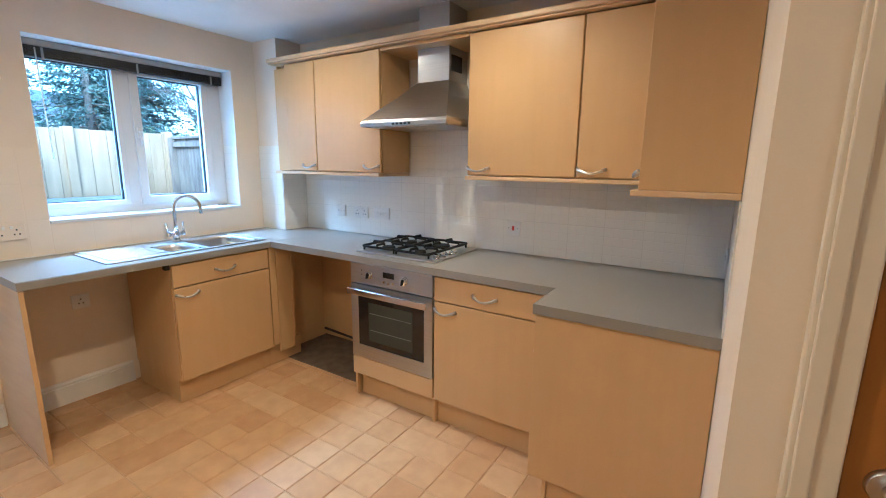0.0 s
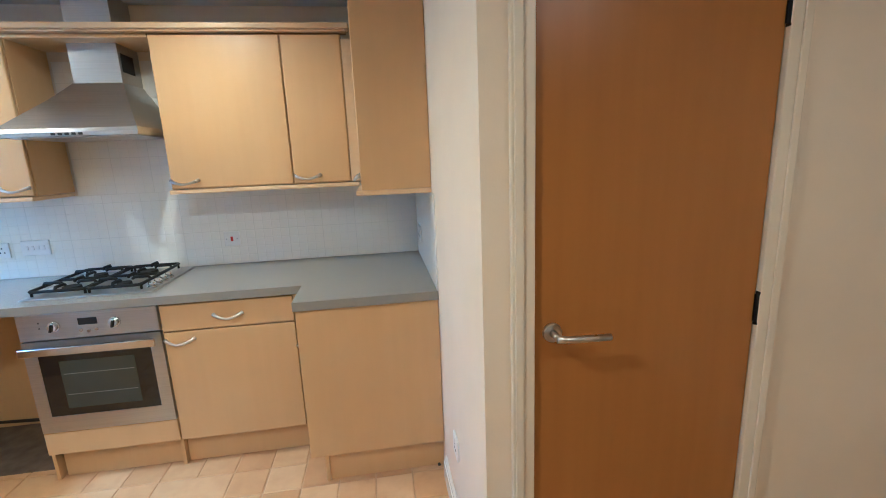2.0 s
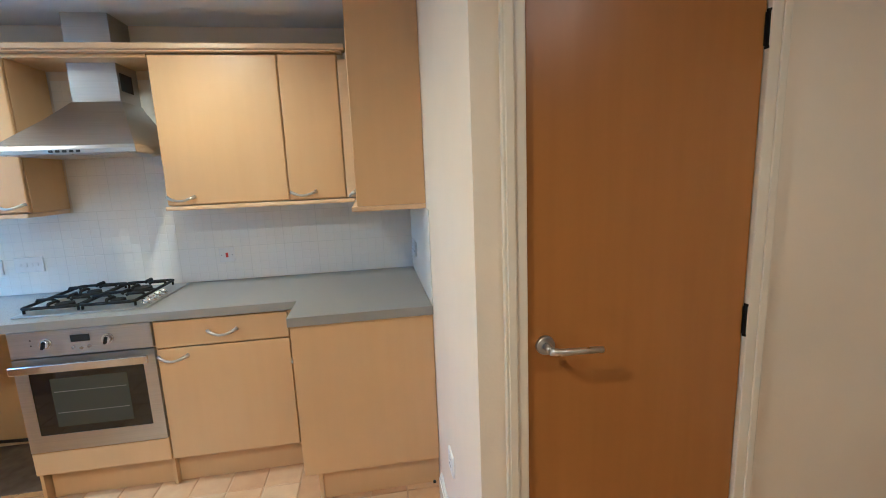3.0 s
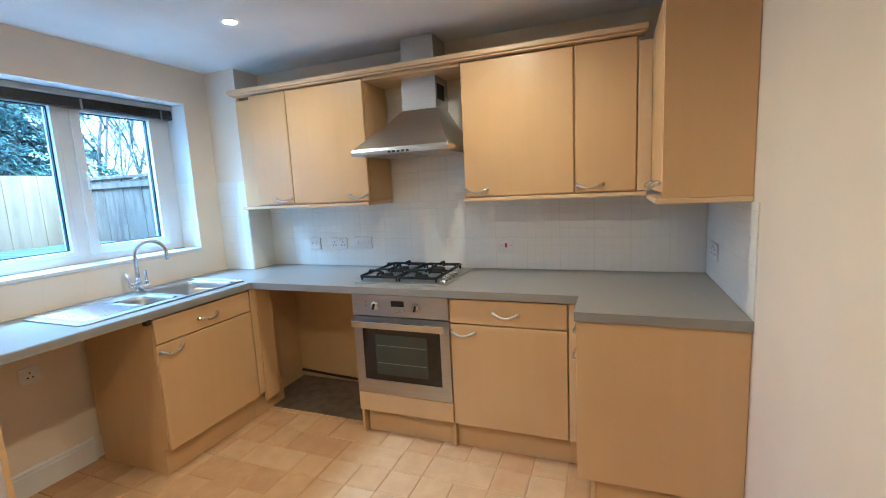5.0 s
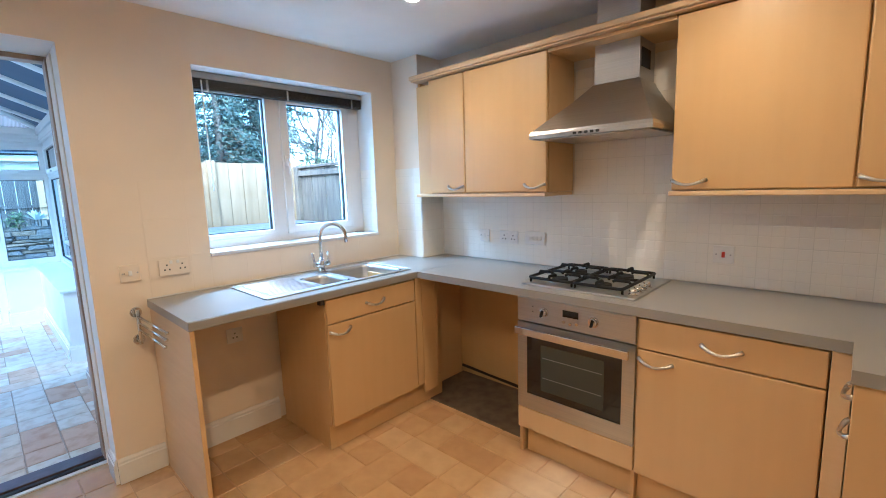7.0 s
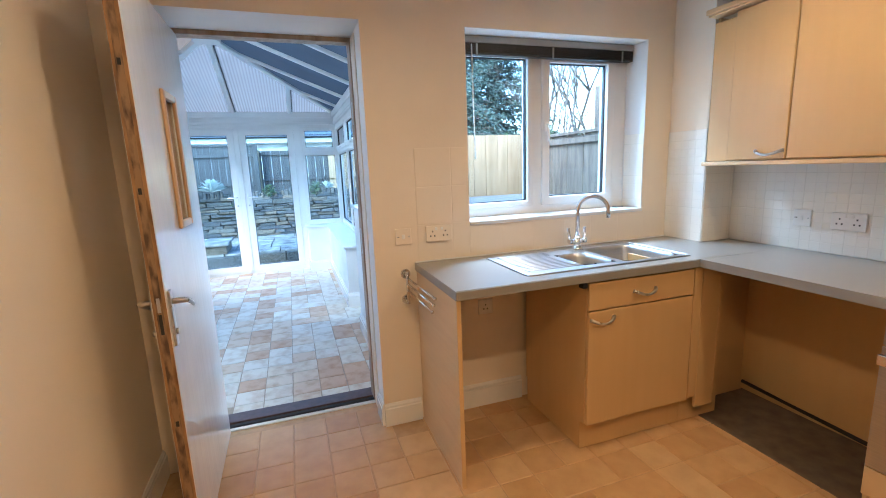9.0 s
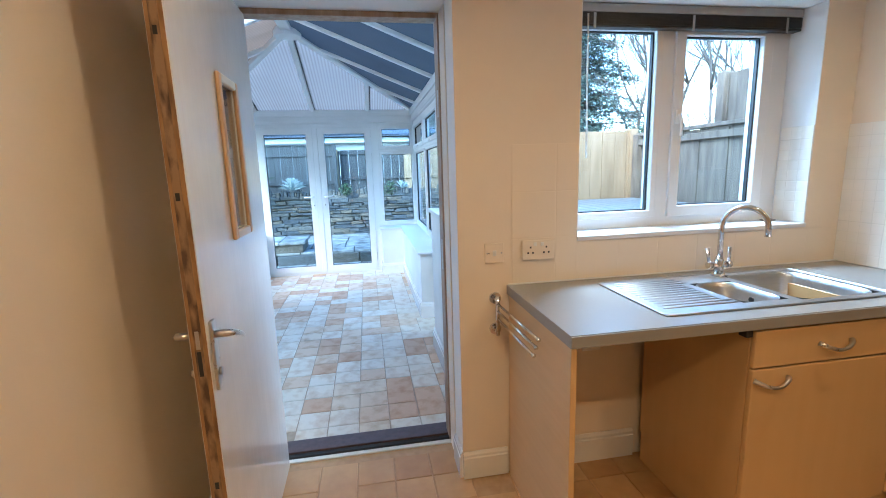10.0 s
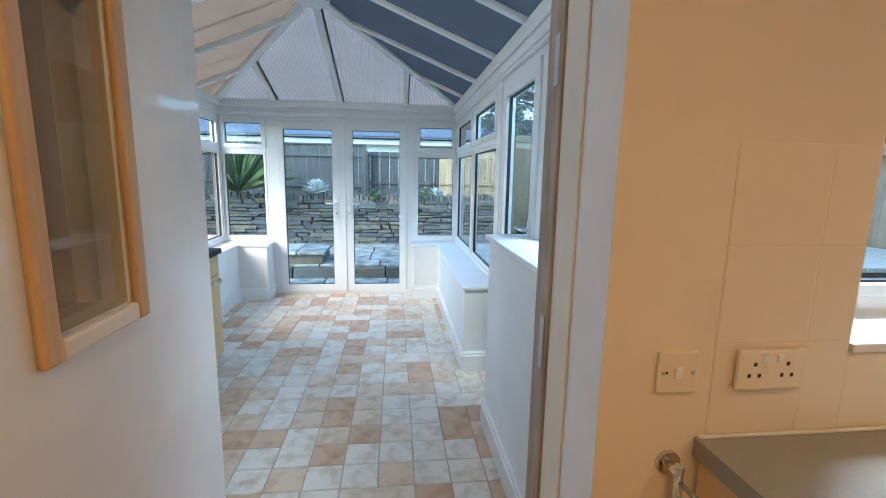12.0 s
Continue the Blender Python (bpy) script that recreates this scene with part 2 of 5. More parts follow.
def tube(pts, r, seg=10, bm=None, mi=0, m=None, taper=None):
    """A bar of round section bent through the points."""
    out = bm or bmesh.new()
    pts = [Vector(p) for p in pts]
    rings = []
    for i, p in enumerate(pts):
        d = (pts[min(i + 1, len(pts) - 1)] - pts[max(i - 1, 0)]).normalized()
        qd = d.to_track_quat('Z', 'Y')
        rr = r * (taper[i] if taper else 1)
        ring = []
        for k in range(seg):
            a = 2 * math.pi * k / seg
            co = p + qd @ Vector((rr * math.cos(a), rr * math.sin(a), 0))
            ring.append(out.verts.new((m @ co) if m is not None else co))
        rings.append(ring)
    for a, b in zip(rings, rings[1:]):
        for k in range(seg):
            f = out.faces.new((a[k], a[(k + 1) % seg], b[(k + 1) % seg], b[k]))
            f.smooth, f.material_index = True, mi
    out.faces.new(rings[0][::-1]).material_index = mi
    out.faces.new(rings[-1]).material_index = mi
    return out


def grid_wall(us, vs, holes, t0, t1, axis, bm=None, side_mi=0):
    """A wall in the plane of axis ('x' or 'y') from t0 to t1, with real openings; us along, vs up; holes are (u0, u1, v0, v1)."""
    bm = bm or bmesh.new()
    us = sorted(set(us) | {h[0] for h in holes} | {h[1] for h in holes})
    vs = sorted(set(vs) | {h[2] for h in holes} | {h[3] for h in holes})

    def co(u, v, t):
        return (t, u, v) if axis == 'x' else (u, t, v)

    vert = {}

    def vt(i, j, k):
        if (i, j, k) not in vert:
            vert[i, j, k] = bm.verts.new(co(us[i], vs[j], (t0, t1)[k]))
        return vert[i, j, k]

    def solid(i, j):
        if not (0 <= i < len(us) - 1 and 0 <= j < len(vs) - 1):
            return False
        u, v = (us[i] + us[i + 1]) / 2, (vs[j] + vs[j + 1]) / 2
        return not any(h[0] < u < h[1] and h[2] < v < h[3] for h in holes)

    for i in range(len(us) - 1):
        for j in range(len(vs) - 1):
            if not solid(i, j):
                continue
            for k in (0, 1):
                bm.faces.new([vt(*q, k) for q in ((i, j), (i + 1, j), (i + 1, j + 1), (i, j + 1))])
            for (di, dj), e in (((-1, 0), ((i, j), (i, j + 1))), ((1, 0), ((i + 1, j), (i + 1, j + 1))), ((0, -1), ((i, j), (i + 1, j))), ((0, 1), ((i, j + 1), (i + 1, j + 1)))):
                if not solid(i + di, j + dj):
                    f = bm.faces.new([vt(*e[0], 0), vt(*e[1], 0), vt(*e[1], 1), vt(*e[0], 1)])
                    f.material_index = side_mi
    return bm


def structure(name, bm, mats, label, category):
    ob = new(name, mesh_of(bm, name, mats))
    return tagged(ob, label, category, kind="structure")


# ---- kitchen shell ----
XW, YN, XE, YD = -3.02, 2.60, 0.243, 0.845
XO = -3.40
DOOR_Y0, DOOR_Y1, DOOR_H = -0.430, 0.455, 2.112
WIN = (0.993, 2.175, 1.088, 2.112)
structure("wall_west", grid_wall([-0.62, YN], [0, 3.3], [(DOOR_Y0, DOOR_Y1, 0, DOOR_H), WIN], XO, XW, 'x', side_mi=1), [PAINT, CEILING], "cream painted wall with a window and an open doorway", "wall")
structure("wall_north", box((XO, YN, 0), (XE + 0.1, YN + 0.15, CEIL)), PAINT, "cream painted wall behind the hob", "wall")
structure("wall_pier", box((XW, 2.372, 0), (-2.745, YN, CEIL)), PAINT, "cream painted boxed-in corner pier", "wall")
structure("wall_east", box((XE, YD + 0.1, 0), (XE + 0.1, YN, CEIL)), PAINT, "off-white painted wall end beside the worktop", "wall")
DX0, DX1, DH = 0.372, 1.008, 2.0
structure("wall_doorway", grid_wall([XE, 1.75], [0, CEIL], [(DX0 - 0.03, DX1 + 0.03, 0, DH + 0.03)], YD, YD + 0.1, 'y'), PAINT, "cream painted wall around the wooden door", "wall")
structure("wall_cupboard", box((XE + 0.1, YD + 0.75, 0), (1.75, YD + 0.85, CEIL)), PAINT, "plain cupboard wall behind the door", "wall")
structure("wall_south", box((XW - 0.38, -0.74, 0), (-1.25, -0.62, CEIL)), PAINT, "cream painted wall behind the open door", "wall")
structure("wall_room_west", box((-1.35, -2.9, 0), (-1.25, -0.74, CEIL)), PAINT, "plain cream wall", "wall")
structure("wall_room_south", box((-1.25, -3.0, 0), (1.75, -2.9, CEIL)), PAINT, "plain cream wall", "wall")
structure("wall_room_east", box((1.75, -3.0, 0), (1.85, YD + 0.85, CEIL)), PAINT, "plain cream wall", "wall")
structure("ceiling", box((XW, -3.0, CEIL), (1.85, YN, CEIL + 0.12)), CEILING, "white painted ceiling", "ceiling")
FLOOR = structure("floor_kitchen", box((-3.35, -3.0, -0.12), (1.85, YN, -0.004)), GROUT_TAN, "tan stone-effect kitchen floor tiles", "floor")
FLOOR_CONS = structure("floor_conservatory", box((-7.62, -3.0, -0.12), (-3.351, YN, -0.004)), GROUT, "worn stone-effect floor tiles in cream and terracotta", "floor")


def skirting(name, p, q, out, h=0.13, th=0.016):
    """A board along the foot of a wall from p to q, standing out towards out."""
    p, q, o = Vector((*p, 0)), Vector((*q, 0)), Vector((*out, 0))
    bm = bmesh.new()
    prof = [(0, 0), (th, 0), (th, h * 0.78), (th * 0.7, h * 0.82), (th * 0.7, h * 0.9), (th * 0.3, h), (0, h)]
    a = [bm.verts.new(p + o * u + Vector((0, 0, v))) for u, v in prof]
    b = [bm.verts.new(q + o * u + Vector((0, 0, v))) for u, v in prof]
    for i in range(len(prof)):
        j = (i + 1) % len(prof)
        bm.faces.new((a[i], a[j], b[j], b[i]))
    bm.faces.new(a)
    bm.faces.new(b[::-1])
    return structure(name, bm, GLOSSWHITE, "white gloss skirting board", "skirting")


skirting("baseboard_west", (XW, DOOR_Y1), (XW, 0.668), (1, 0))
skirting("baseboard_reveal", (-3.175, DOOR_Y1), (XW, DOOR_Y1), (0, -1))
skirting("baseboard_bay", (XW, 0.70), (XW, 1.305), (1, 0), 0.14)
skirting("baseboard_east", (XE, YD), (XE, 1.655), (-1, 0), 0.11)
skirting("baseboard_south", (XW, -0.62), (-1.25, -0.62), (0, 1))


# ---- kitchen units ----
def bow_handle(parent, at, along, out, length=0.135):
    """A slim bowed metal pull."""
    at, along, out = Vector(at), Vector(along), Vector(out)
    up = along.cross(out)
    pts, tp = [], []
    for i in range(13):
        s = i / 12
        pts.append(at + along * (length * (s - 0.5)) + out * (0.004 + 0.026 * math.sin(math.pi * s) ** 0.6) - Vector((0, 0, 0.020)) * math.sin(math.pi * s))
        tp.append(1.35 - 0.45 * math.sin(math.pi * s))
    return part("handle", tube(pts, 0.0066, 10, taper=tp), NICKEL, parent, "bowed satin metal handle", smooth=True)


def base_unit(m, w, label, doors=1, drawer=True, handle_side=-1, plinth=True, depth=0.575, plinth_in=0.05, name="base_cabinet", z_door=0.725):
    """A floor cabinet: carcass, plinth, door and drawer front, with handles."""
    global M
    M = m
    t = thing(name, m.translation, label, "cabinet", "kitchen base units")
    part("side", lbox((0, 0.02, 0.15), (0.016, depth, 0.868), 0.001), MAPLE, t)
    part("side", lbox((w - 0.016, 0.02, 0.15), (w, depth, 0.868), 0.001), MAPLE, t)
    part("back", lbox((0.016, depth - 0.012, 0.15), (w - 0.016, depth, 0.868)), MAPLE, t)
    part("bottom", lbox((0.016, 0.02, 0.15), (w - 0.016, depth - 0.012, 0.166)), MAPLE, t)
    part("top_rail", lbox((0.016, 0.02, 0.852), (w - 0.016, 0.10, 0.868)), MAPLE, t)
    if plinth:
        part("plinth", lbox((0, plinth_in, 0), (w, plinth_in + 0.016, 0.15), 0.001), MAPLE, t)
    top = z_door if drawer else 0.862
    r = m.to_3x3()
    dw = part("door", lbox((0.003, 0, 0.152), (w - 0.003, 0.018, top), 0.004), MAPLE, t)
    hx = 0.075 if handle_side < 0 else w - 0.075
    bow_handle(dw, m @ Vector((hx, 0, top - 0.035)), r @ Vector((1, 0, 0)), r @ Vector((0, -1, 0)))
    if drawer:
        df = part("drawer_front", lbox((0.003, 0, z_door + 0.006), (w - 0.003, 0.018, 0.862), 0.004), MAPLE, t)
        bow_handle(df, m @ Vector((w / 2, 0, 0.80)), r @ Vector((1, 0, 0)), r @ Vector((0, -1, 0)))
    return t


def wall_unit(m, w, label, handle_side=-1, z0=1.385, z1=2.130, depth=0.30, hinge_gap=0.003, end_l=False, end_r=False):
    """A hung cabinet: carcass, door and handle."""
    global M
    M = m
    t = thing("wall_cabinet", m.translation + Vector((0, 0, z0)), label, "cabinet", "kitchen wall units")
    part("side", lbox((0, 0.02, z0), (0.016, depth, z1), 0.001), MAPLE, t)
    part("side", lbox((w - 0.016, 0.02, z0), (w, depth, z1), 0.001), MAPLE, t)
    part("back", lbox((0.016, depth - 0.01, z0), (w - 0.016, depth, z1)), MAPLE, t)
    part("bottom", lbox((0.016, 0.02, z0), (w - 0.016, depth - 0.01, z0 + 0.016)), MAPLE, t)
    part("top", lbox((0.016, 0.02, z1 - 0.016), (w - 0.016, depth - 0.01, z1)), MAPLE, t)
    r = m.to_3x3()
    d = part("door", lbox((hinge_gap, 0, z0 + 0.003), (w - hinge_gap, 0.018, z1 - 0.003), 0.006), MAPLE, t)
    hx = 0.075 if handle_side < 0 else w - 0.075
    bow_handle(d, m @ Vector((hx, 0, z0 + 0.045)), r @ Vector((1, 0, 0)), r @ Vector((0, -1, 0)))
    return t


XF, YF = -2.40, 1.985
west = lambda y: Matrix.Translation((XF, y, 0)) @ Matrix.Rotation(radians(90), 4, 'Z')
north = lambda x: Matrix.Translation((x, YF, 0))
east = lambda y, x=-0.375: Matrix.Translation((x, y, 0)) @ Matrix.Rotation(radians(-90), 4, 'Z')

sink_unit = base_unit(west(1.318), 0.632, "pale maple sink cabinet with a false drawer front", handle_side=-1)
part("side_plinth", box((-2.97, 1.322, 0), (XF - 0.066, 1.338, 0.1495), 0.001), MAPLE, sink_unit)
base_unit(north(-1.055), 0.612, "pale maple cabinet with one drawer beside the oven", handle_side=-1)
# narrow cabinet whose door faces along the oven run, closed by a plain end panel
M = east(1.975)
narrow = base_unit(east(1.975), 0.245, "narrow pale maple cabinet under the deep worktop", handle_side=1, z_door=0.735)
part("end_panel", box((-0.385, 1.712, 0.15), (XE - 0.002, 1.73, 0.868), 0.002), MAPLE, narrow)
part("end_plinth", box((-0.33, 1.745, 0), (XE - 0.002, 1.761, 0.149), 0.001), MAPLE, narrow)
solo("corner_plinth", box((-0.443, YF + 0.05, 0), (-0.326, YF + 0.066, 0.15), 0.001), MAPLE, "maple plinth piece in the inner corner", "plinth")
solo("filler_post", box((-0.440, YF, 0.152), (-0.384, YF + 0.018, 0.866), 0.002), MAPLE_LIGHT, "pale maple corner filler strip", "filler panel")

# end panel of the open appliance bay
ep = thing("end_panel", (-2.7, 0.681, 0), "pale panel closing the end of the worktop", "panel")
part("board", box((-3.0, 0.672, 0), (XF + 0.0005, 0.690, 0.868), 0.001), MAPLE_LIGHT, ep)
part("edging", box((XF + 0.0005, 0.6715, 0), (XF + 0.0025, 0.6905, 0.868), 0.0005), MAPLE, ep, "maple edging strip")
# corner post and bay side
cp = thing("corner_post", (XF, 2.03, 0.10), "pale maple corner post beside the empty appliance bay", "filler panel")
part("post_face", box((XF - 0.018, 1.955, 0.16), (XF, 2.005, 0.868), 0.003), MAPLE, cp)
part("post_front", box((XF - 0.018, 2.008, 0.095), (XF, 2.128, 0.868), 0.003), MAPLE, cp)
part("bay_side", box((XF - 0.17, 2.130, 0.10), (XF - 0.002, 2.146, 0.868), 0.001), MAPLE, cp)
part("bay_panel", box((XF - 0.19, 2.148, 0.0), (XF - 0.172, 2.585, 0.868), 0.001), MAPLE, cp)
part("bay_back", box((XF - 0.171, 2.572, 0.012), (-1.664, 2.588, 0.868), 0.001), MAPLE, cp)
solo("corner_plinth", box((XF - 0.068, 1.951, 0), (XF - 0.05, 2.22, 0.15), 0.001), MAPLE, "maple plinth turning the corner, stained at the foot", "plinth")


# oven housing and oven
OX0, OX1 = -1.662, -1.058
hs = thing("oven_housing", (OX0, YF, 0), "pale maple housing around the built-in oven", "cabinet")
for sx in (OX0, OX1 - 0.016):
    part("side", box((sx, YF + 0.02, 0), (sx + 0.016, YN - 0.01, 0.868), 0.001), MAPLE, hs)
part("lower_front", box((OX0 + 0.002, YF, 0.152), (OX1 - 0.003, YF + 0.018, 0.268), 0.004), MAPLE, hs)
part("plinth", box((OX0 + 0.03, YF + 0.05, 0), (OX1, YF + 0.066, 0.15), 0.001), MAPLE, hs)
ov = thing("oven", ((OX0 + OX1) / 2, YF, 0.272), "built-in stainless steel electric oven, door shut", "oven")
x0, x1 = OX0 + 0.004, OX1 - 0.004
part("body", box((OX0 + 0.03, YF + 0.022, 0.28), (OX1 - 0.03, YF + 0.5, 0.86)), DARK, ov)
cpn = part("control_panel", box((x0, YF - 0.002, 0.742), (x1, YF + 0.02, 0.866), 0.003), STEEL, ov)
for kx in (x0 + 0.155, x1 - 0.185):
    kb = cyl((kx, YF - 0.002, 0.806), (kx, YF - 0.012, 0.806), 0.024, seg=24)
    cyl((kx, YF - 0.012, 0.806), (kx, YF - 0.026, 0.806), 0.019, 0.017, 24, kb)
    kn = part("knob", kb, CHROME, cpn, "round steel control knob")
    part("pointer", box((kx - 0.005, YF - 0.034, 0.786), (kx + 0.005, YF - 0.026, 0.822), 0.002, m=Matrix.Translation((kx, 0, 0.806)) @ Matrix.Rotation(0.25, 4, 'Y') @ Matrix.Translation((-kx, 0, -0.806))), BLACKIRON, kn)
part("display", box((x0 + 0.255, YF - 0.0045, 0.803), (x0 + 0.335, YF - 0.002, 0.836), 0.001), BLACKGLASS, cpn, "small dark clock display")
for i in range(3):
    part("button", cyl((x0 + 0.262 + i * 0.033, YF - 0.002, 0.778 - 0.006 * (i == 1)), (x0 + 0.262 + i * 0.033, YF - 0.008, 0.778 - 0.006 * (i == 1)), 0.0075, seg=14), CHROME, cpn)
for zz in (0.822, 0.797):
    part("symbol", box((x0 + 0.088, YF - 0.003, zz), (x0 + 0.094, YF - 0.002, zz + 0.006)), RUBBER, cpn)
dr = part("door", grid_wall([x0, x1], [0.272, 0.735], [(x0 + 0.055, x1 - 0.055, 0.355, 0.668)], YF - 0.002, YF + 0.02, 'y'), STEEL, ov, "stainless oven door")
part("outer_glass", box((x0 + 0.05, YF + 0.0, 0.352), (x1 - 0.05, YF + 0.004, 0.671)), BLACKGLASS, dr, "black glass door panel")
part("viewing_pane", box((x0 + 0.135, YF - 0.0005, 0.392), (x1 - 0.135, YF + 0.0, 0.632)), OVENPANE, dr, "smoked viewing pane")
for zz in (0.46, 0.565):
    part("rack_line", box((x0 + 0.145, YF - 0.0012, zz), (x1 - 0.145, YF - 0.0006, zz + 0.0035)), RACK, dr)
hb = box((x0 + 0.012, YF - 0.054, 0.682), (x1 - 0.012, YF - 0.038, 0.722), 0.005)
for hx in (x0 + 0.05, x1 - 0.05):
    box((hx - 0.008, YF - 0.037, 0.69), (hx + 0.008, YF - 0.002, 0.708), 0.002, hb)
part("handle", hb, CHROME, dr, "flat bar oven handle")

# worktop: sink arm, oven arm and the deeper return
WT0, WT1 = 0.872, 0.912
SX0, SX1, SY0, SY1 = -2.925, -2.475, 1.045, 1.995
wt = thing("worktop", (-1.5, 2.3, WT0), "grey speckled laminate worktop running round three sides", "worktop")


def slab(poly):
    """A flat slab of the given outline, with rounded top edges."""
    bm = bmesh.new()
    vs = [bm.verts.new((x, y, WT0)) for x, y in poly]
    f = bm.faces.new(vs)
    r = bmesh.ops.extrude_face_region(bm, geom=[f])
    for v in r["geom"]:
        if isinstance(v, bmesh.types.BMVert):
            v.co.z = WT1
    top = [e for e in bm.edges if all(v.co.z == WT1 for v in e.verts)]
    bmesh.ops.bevel(bm, geom=top, offset=0.006, segments=3, affect='EDGES', profile=0.5)
    return bm


# the sink arm is laid as four strips round the sink's cut-out
arm = grid_wall([0.668, 2.595], [XW + 0.002, -2.395], [(SY0 + 0.02, SY1 - 0.02, SX0 + 0.02, SX1 - 0.02)], WT0, WT1, 'x')
for v in arm.verts:
    v.co = Vector((v.co.z, v.co.y, v.co.x))
part("sink_arm", arm, WORKTOP, wt)
part("front_edge", box((-2.395, 0.668, WT0), (-2.389, 1.965, WT1 - 0.002), 0.002), WORKTOP, wt)
part("oven_arm", slab([(-2.3945, 1.968), (-0.392, 1.968), (-0.392, 1.698), (XE - 0.001, 1.698), (XE - 0.001, 2.595), (-2.3945, 2.595)]), WORKTOP, wt)
part("joint_strip", box((-2.4, 1.968, WT1 + 0.0002), (-2.391, 2.36, WT1 + 0.001)), STEEL, wt)

# ---- sink and tap ----
sk = thing("sink", (-2.7, 1.5, WT1), "stainless steel one and a half bowl sink with ribbed drainer", "sink")


def rounded(x0, x1, y0, y1, r, z, n=6):
    pts = []
    for cx, cy, a0 in ((x1 - r, y1 - r, 0), (x0 + r, y1 - r, 90), (x0 + r, y0 + r, 180), (x1 - r, y0 + r, 270)):
        for i in range(n + 1):
            a = radians(a0 + 90 * i / n)
            pts.append((cx + r * math.cos(a), cy + r * math.sin(a), z))
    return pts


def bowl(name, x0, x1, y0, y1, depth, r):
    bm = bmesh.new()
    rings = []
    for ins, z in ((-0.006, 0.0035), (0.0, 0.001), (0.008, -0.02), (0.014, -depth + 0.03), (0.04, -depth)):
        rings.append([bm.verts.new(p) for p in rounded(x0 + ins, x1 - ins, y0 + ins, y1 - ins, max(r - ins, 0.01), WT1 + z)])
    for a, b_ in zip(rings, rings[1:]):
        for i in range(len(a)):
            j = (i + 1) % len(a)
            bm.faces.new((a[i], a[j], b_[j], b_[i])).smooth = True
    bm.faces.new(rings[-1])
    ob = part(name, bm, SINKSTEEL, sk)
    c = ((x0 + x1) / 2, (y0 + y1) / 2)
    part("waste", cyl((*c, WT1 - depth + 0.0005), (*c, WT1 - depth + 0.004), 0.032, seg=20), CHROME, ob)
    return ob


BIG = (-2.885, -2.515, 1.62, 1.955)
HALF = (-2.80, -2.535, 1.395, 1.575)
bowl("main_bowl", *BIG, 0.16, 0.06)
hb_ = bowl("half_bowl", *HALF, 0.10, 0.06)
part("overflow", cyl((-2.67, 1.566, WT1 - 0.04), (-2.67, 1.56, WT1 - 0.04), 0.011, seg=14), RUBBER, hb_)
rim = grid_wall([SY0, SY1], [SX0, SX1], [(BIG[2] - 0.004, BIG[3] + 0.004, BIG[0] - 0.004, BIG[1] + 0.004), (HALF[2] - 0.004, HALF[3] + 0.004, HALF[0] - 0.004, HALF[1] + 0.004)], WT1 + 0.001, WT1 + 0.004, 'x')
for v in rim.verts:
    v.co = Vector((v.co.z, v.co.y, v.co.x))
part("deck", rim, SINKSTEEL, sk)
# the raised lip round the whole sink
lip = tube([Vector(p) for p in rounded(SX0, SX1, SY0, SY1, 0.03, WT1 + 0.003)] + [Vector(rounded(SX0, SX1, SY0, SY1, 0.03, WT1 + 0.003)[0])], 0.0045, 6)
part("rim", lip, SINKSTEEL, sk, smooth=True)
for i in range(13):
    xx = -2.875 + i * 0.0275
    part("rib", tube([(xx, 1.085, WT1 + 0.001), (xx, 1.10, WT1 + 0.0040), (xx, 1.34 + 0.03 * (i > 10 or i < 3), WT1 + 0.0040), (xx, 1.36 + 0.03 * (i > 10 or i < 3), WT1 + 0.001)], 0.0045, 8), SINKSTEEL, sk, smooth=True)

tp_ = thing("tap", (-2.895, 1.607, WT1 + 0.004), "chrome twin-lever mixer tap with a swan neck", "tap")
TX, TY, TZ = -2.895, 1.607, WT1 + 0.004
bb = cyl((TX, TY, TZ), (TX, TY, TZ + 0.012), 0.030, 0.026, 24)
cyl((TX, TY, TZ + 0.012), (TX, TY, TZ + 0.07), 0.020, 0.019, 24, bb)
cyl((TX, TY, TZ + 0.07), (TX, TY, TZ + 0.085), 0.019, 0.013, 24, bb)
part("body", bb, CHROME, tp_, smooth=False)
neck = [(TX, TY, TZ + 0.08), (TX, TY, TZ + 0.22)]
for i in range(1, 13):
    a = math.pi * i / 12
    neck.append((TX + 0.075 * 0.8 * (1 - math.cos(a)), TY + 0.075 * 0.75 * (1 - math.cos(a)), TZ + 0.22 + 0.085 * math.sin(a)))
neck.append((TX + 0.12, TY + 0.1125, TZ + 0.185))
part("spout", tube(neck, 0.0115, 14), CHROME, tp_, smooth=True)
for s in (-1, 1):
    lv = cyl((TX, TY, TZ + 0.045), (TX, TY + s * 0.045, TZ + 0.05), 0.013, seg=16)
    cyl((TX, TY + s * 0.038, TZ + 0.05), (TX, TY + s * 0.056, TZ + 0.05), 0.016, seg=16, bm=lv)
    cyl((TX, TY + s * 0.048, TZ + 0.05), (TX - 0.01, TY + s * 0.056, TZ + 0.125), 0.0065, 0.0085, 12, lv)
    part("lever", lv, CHROME, tp_)

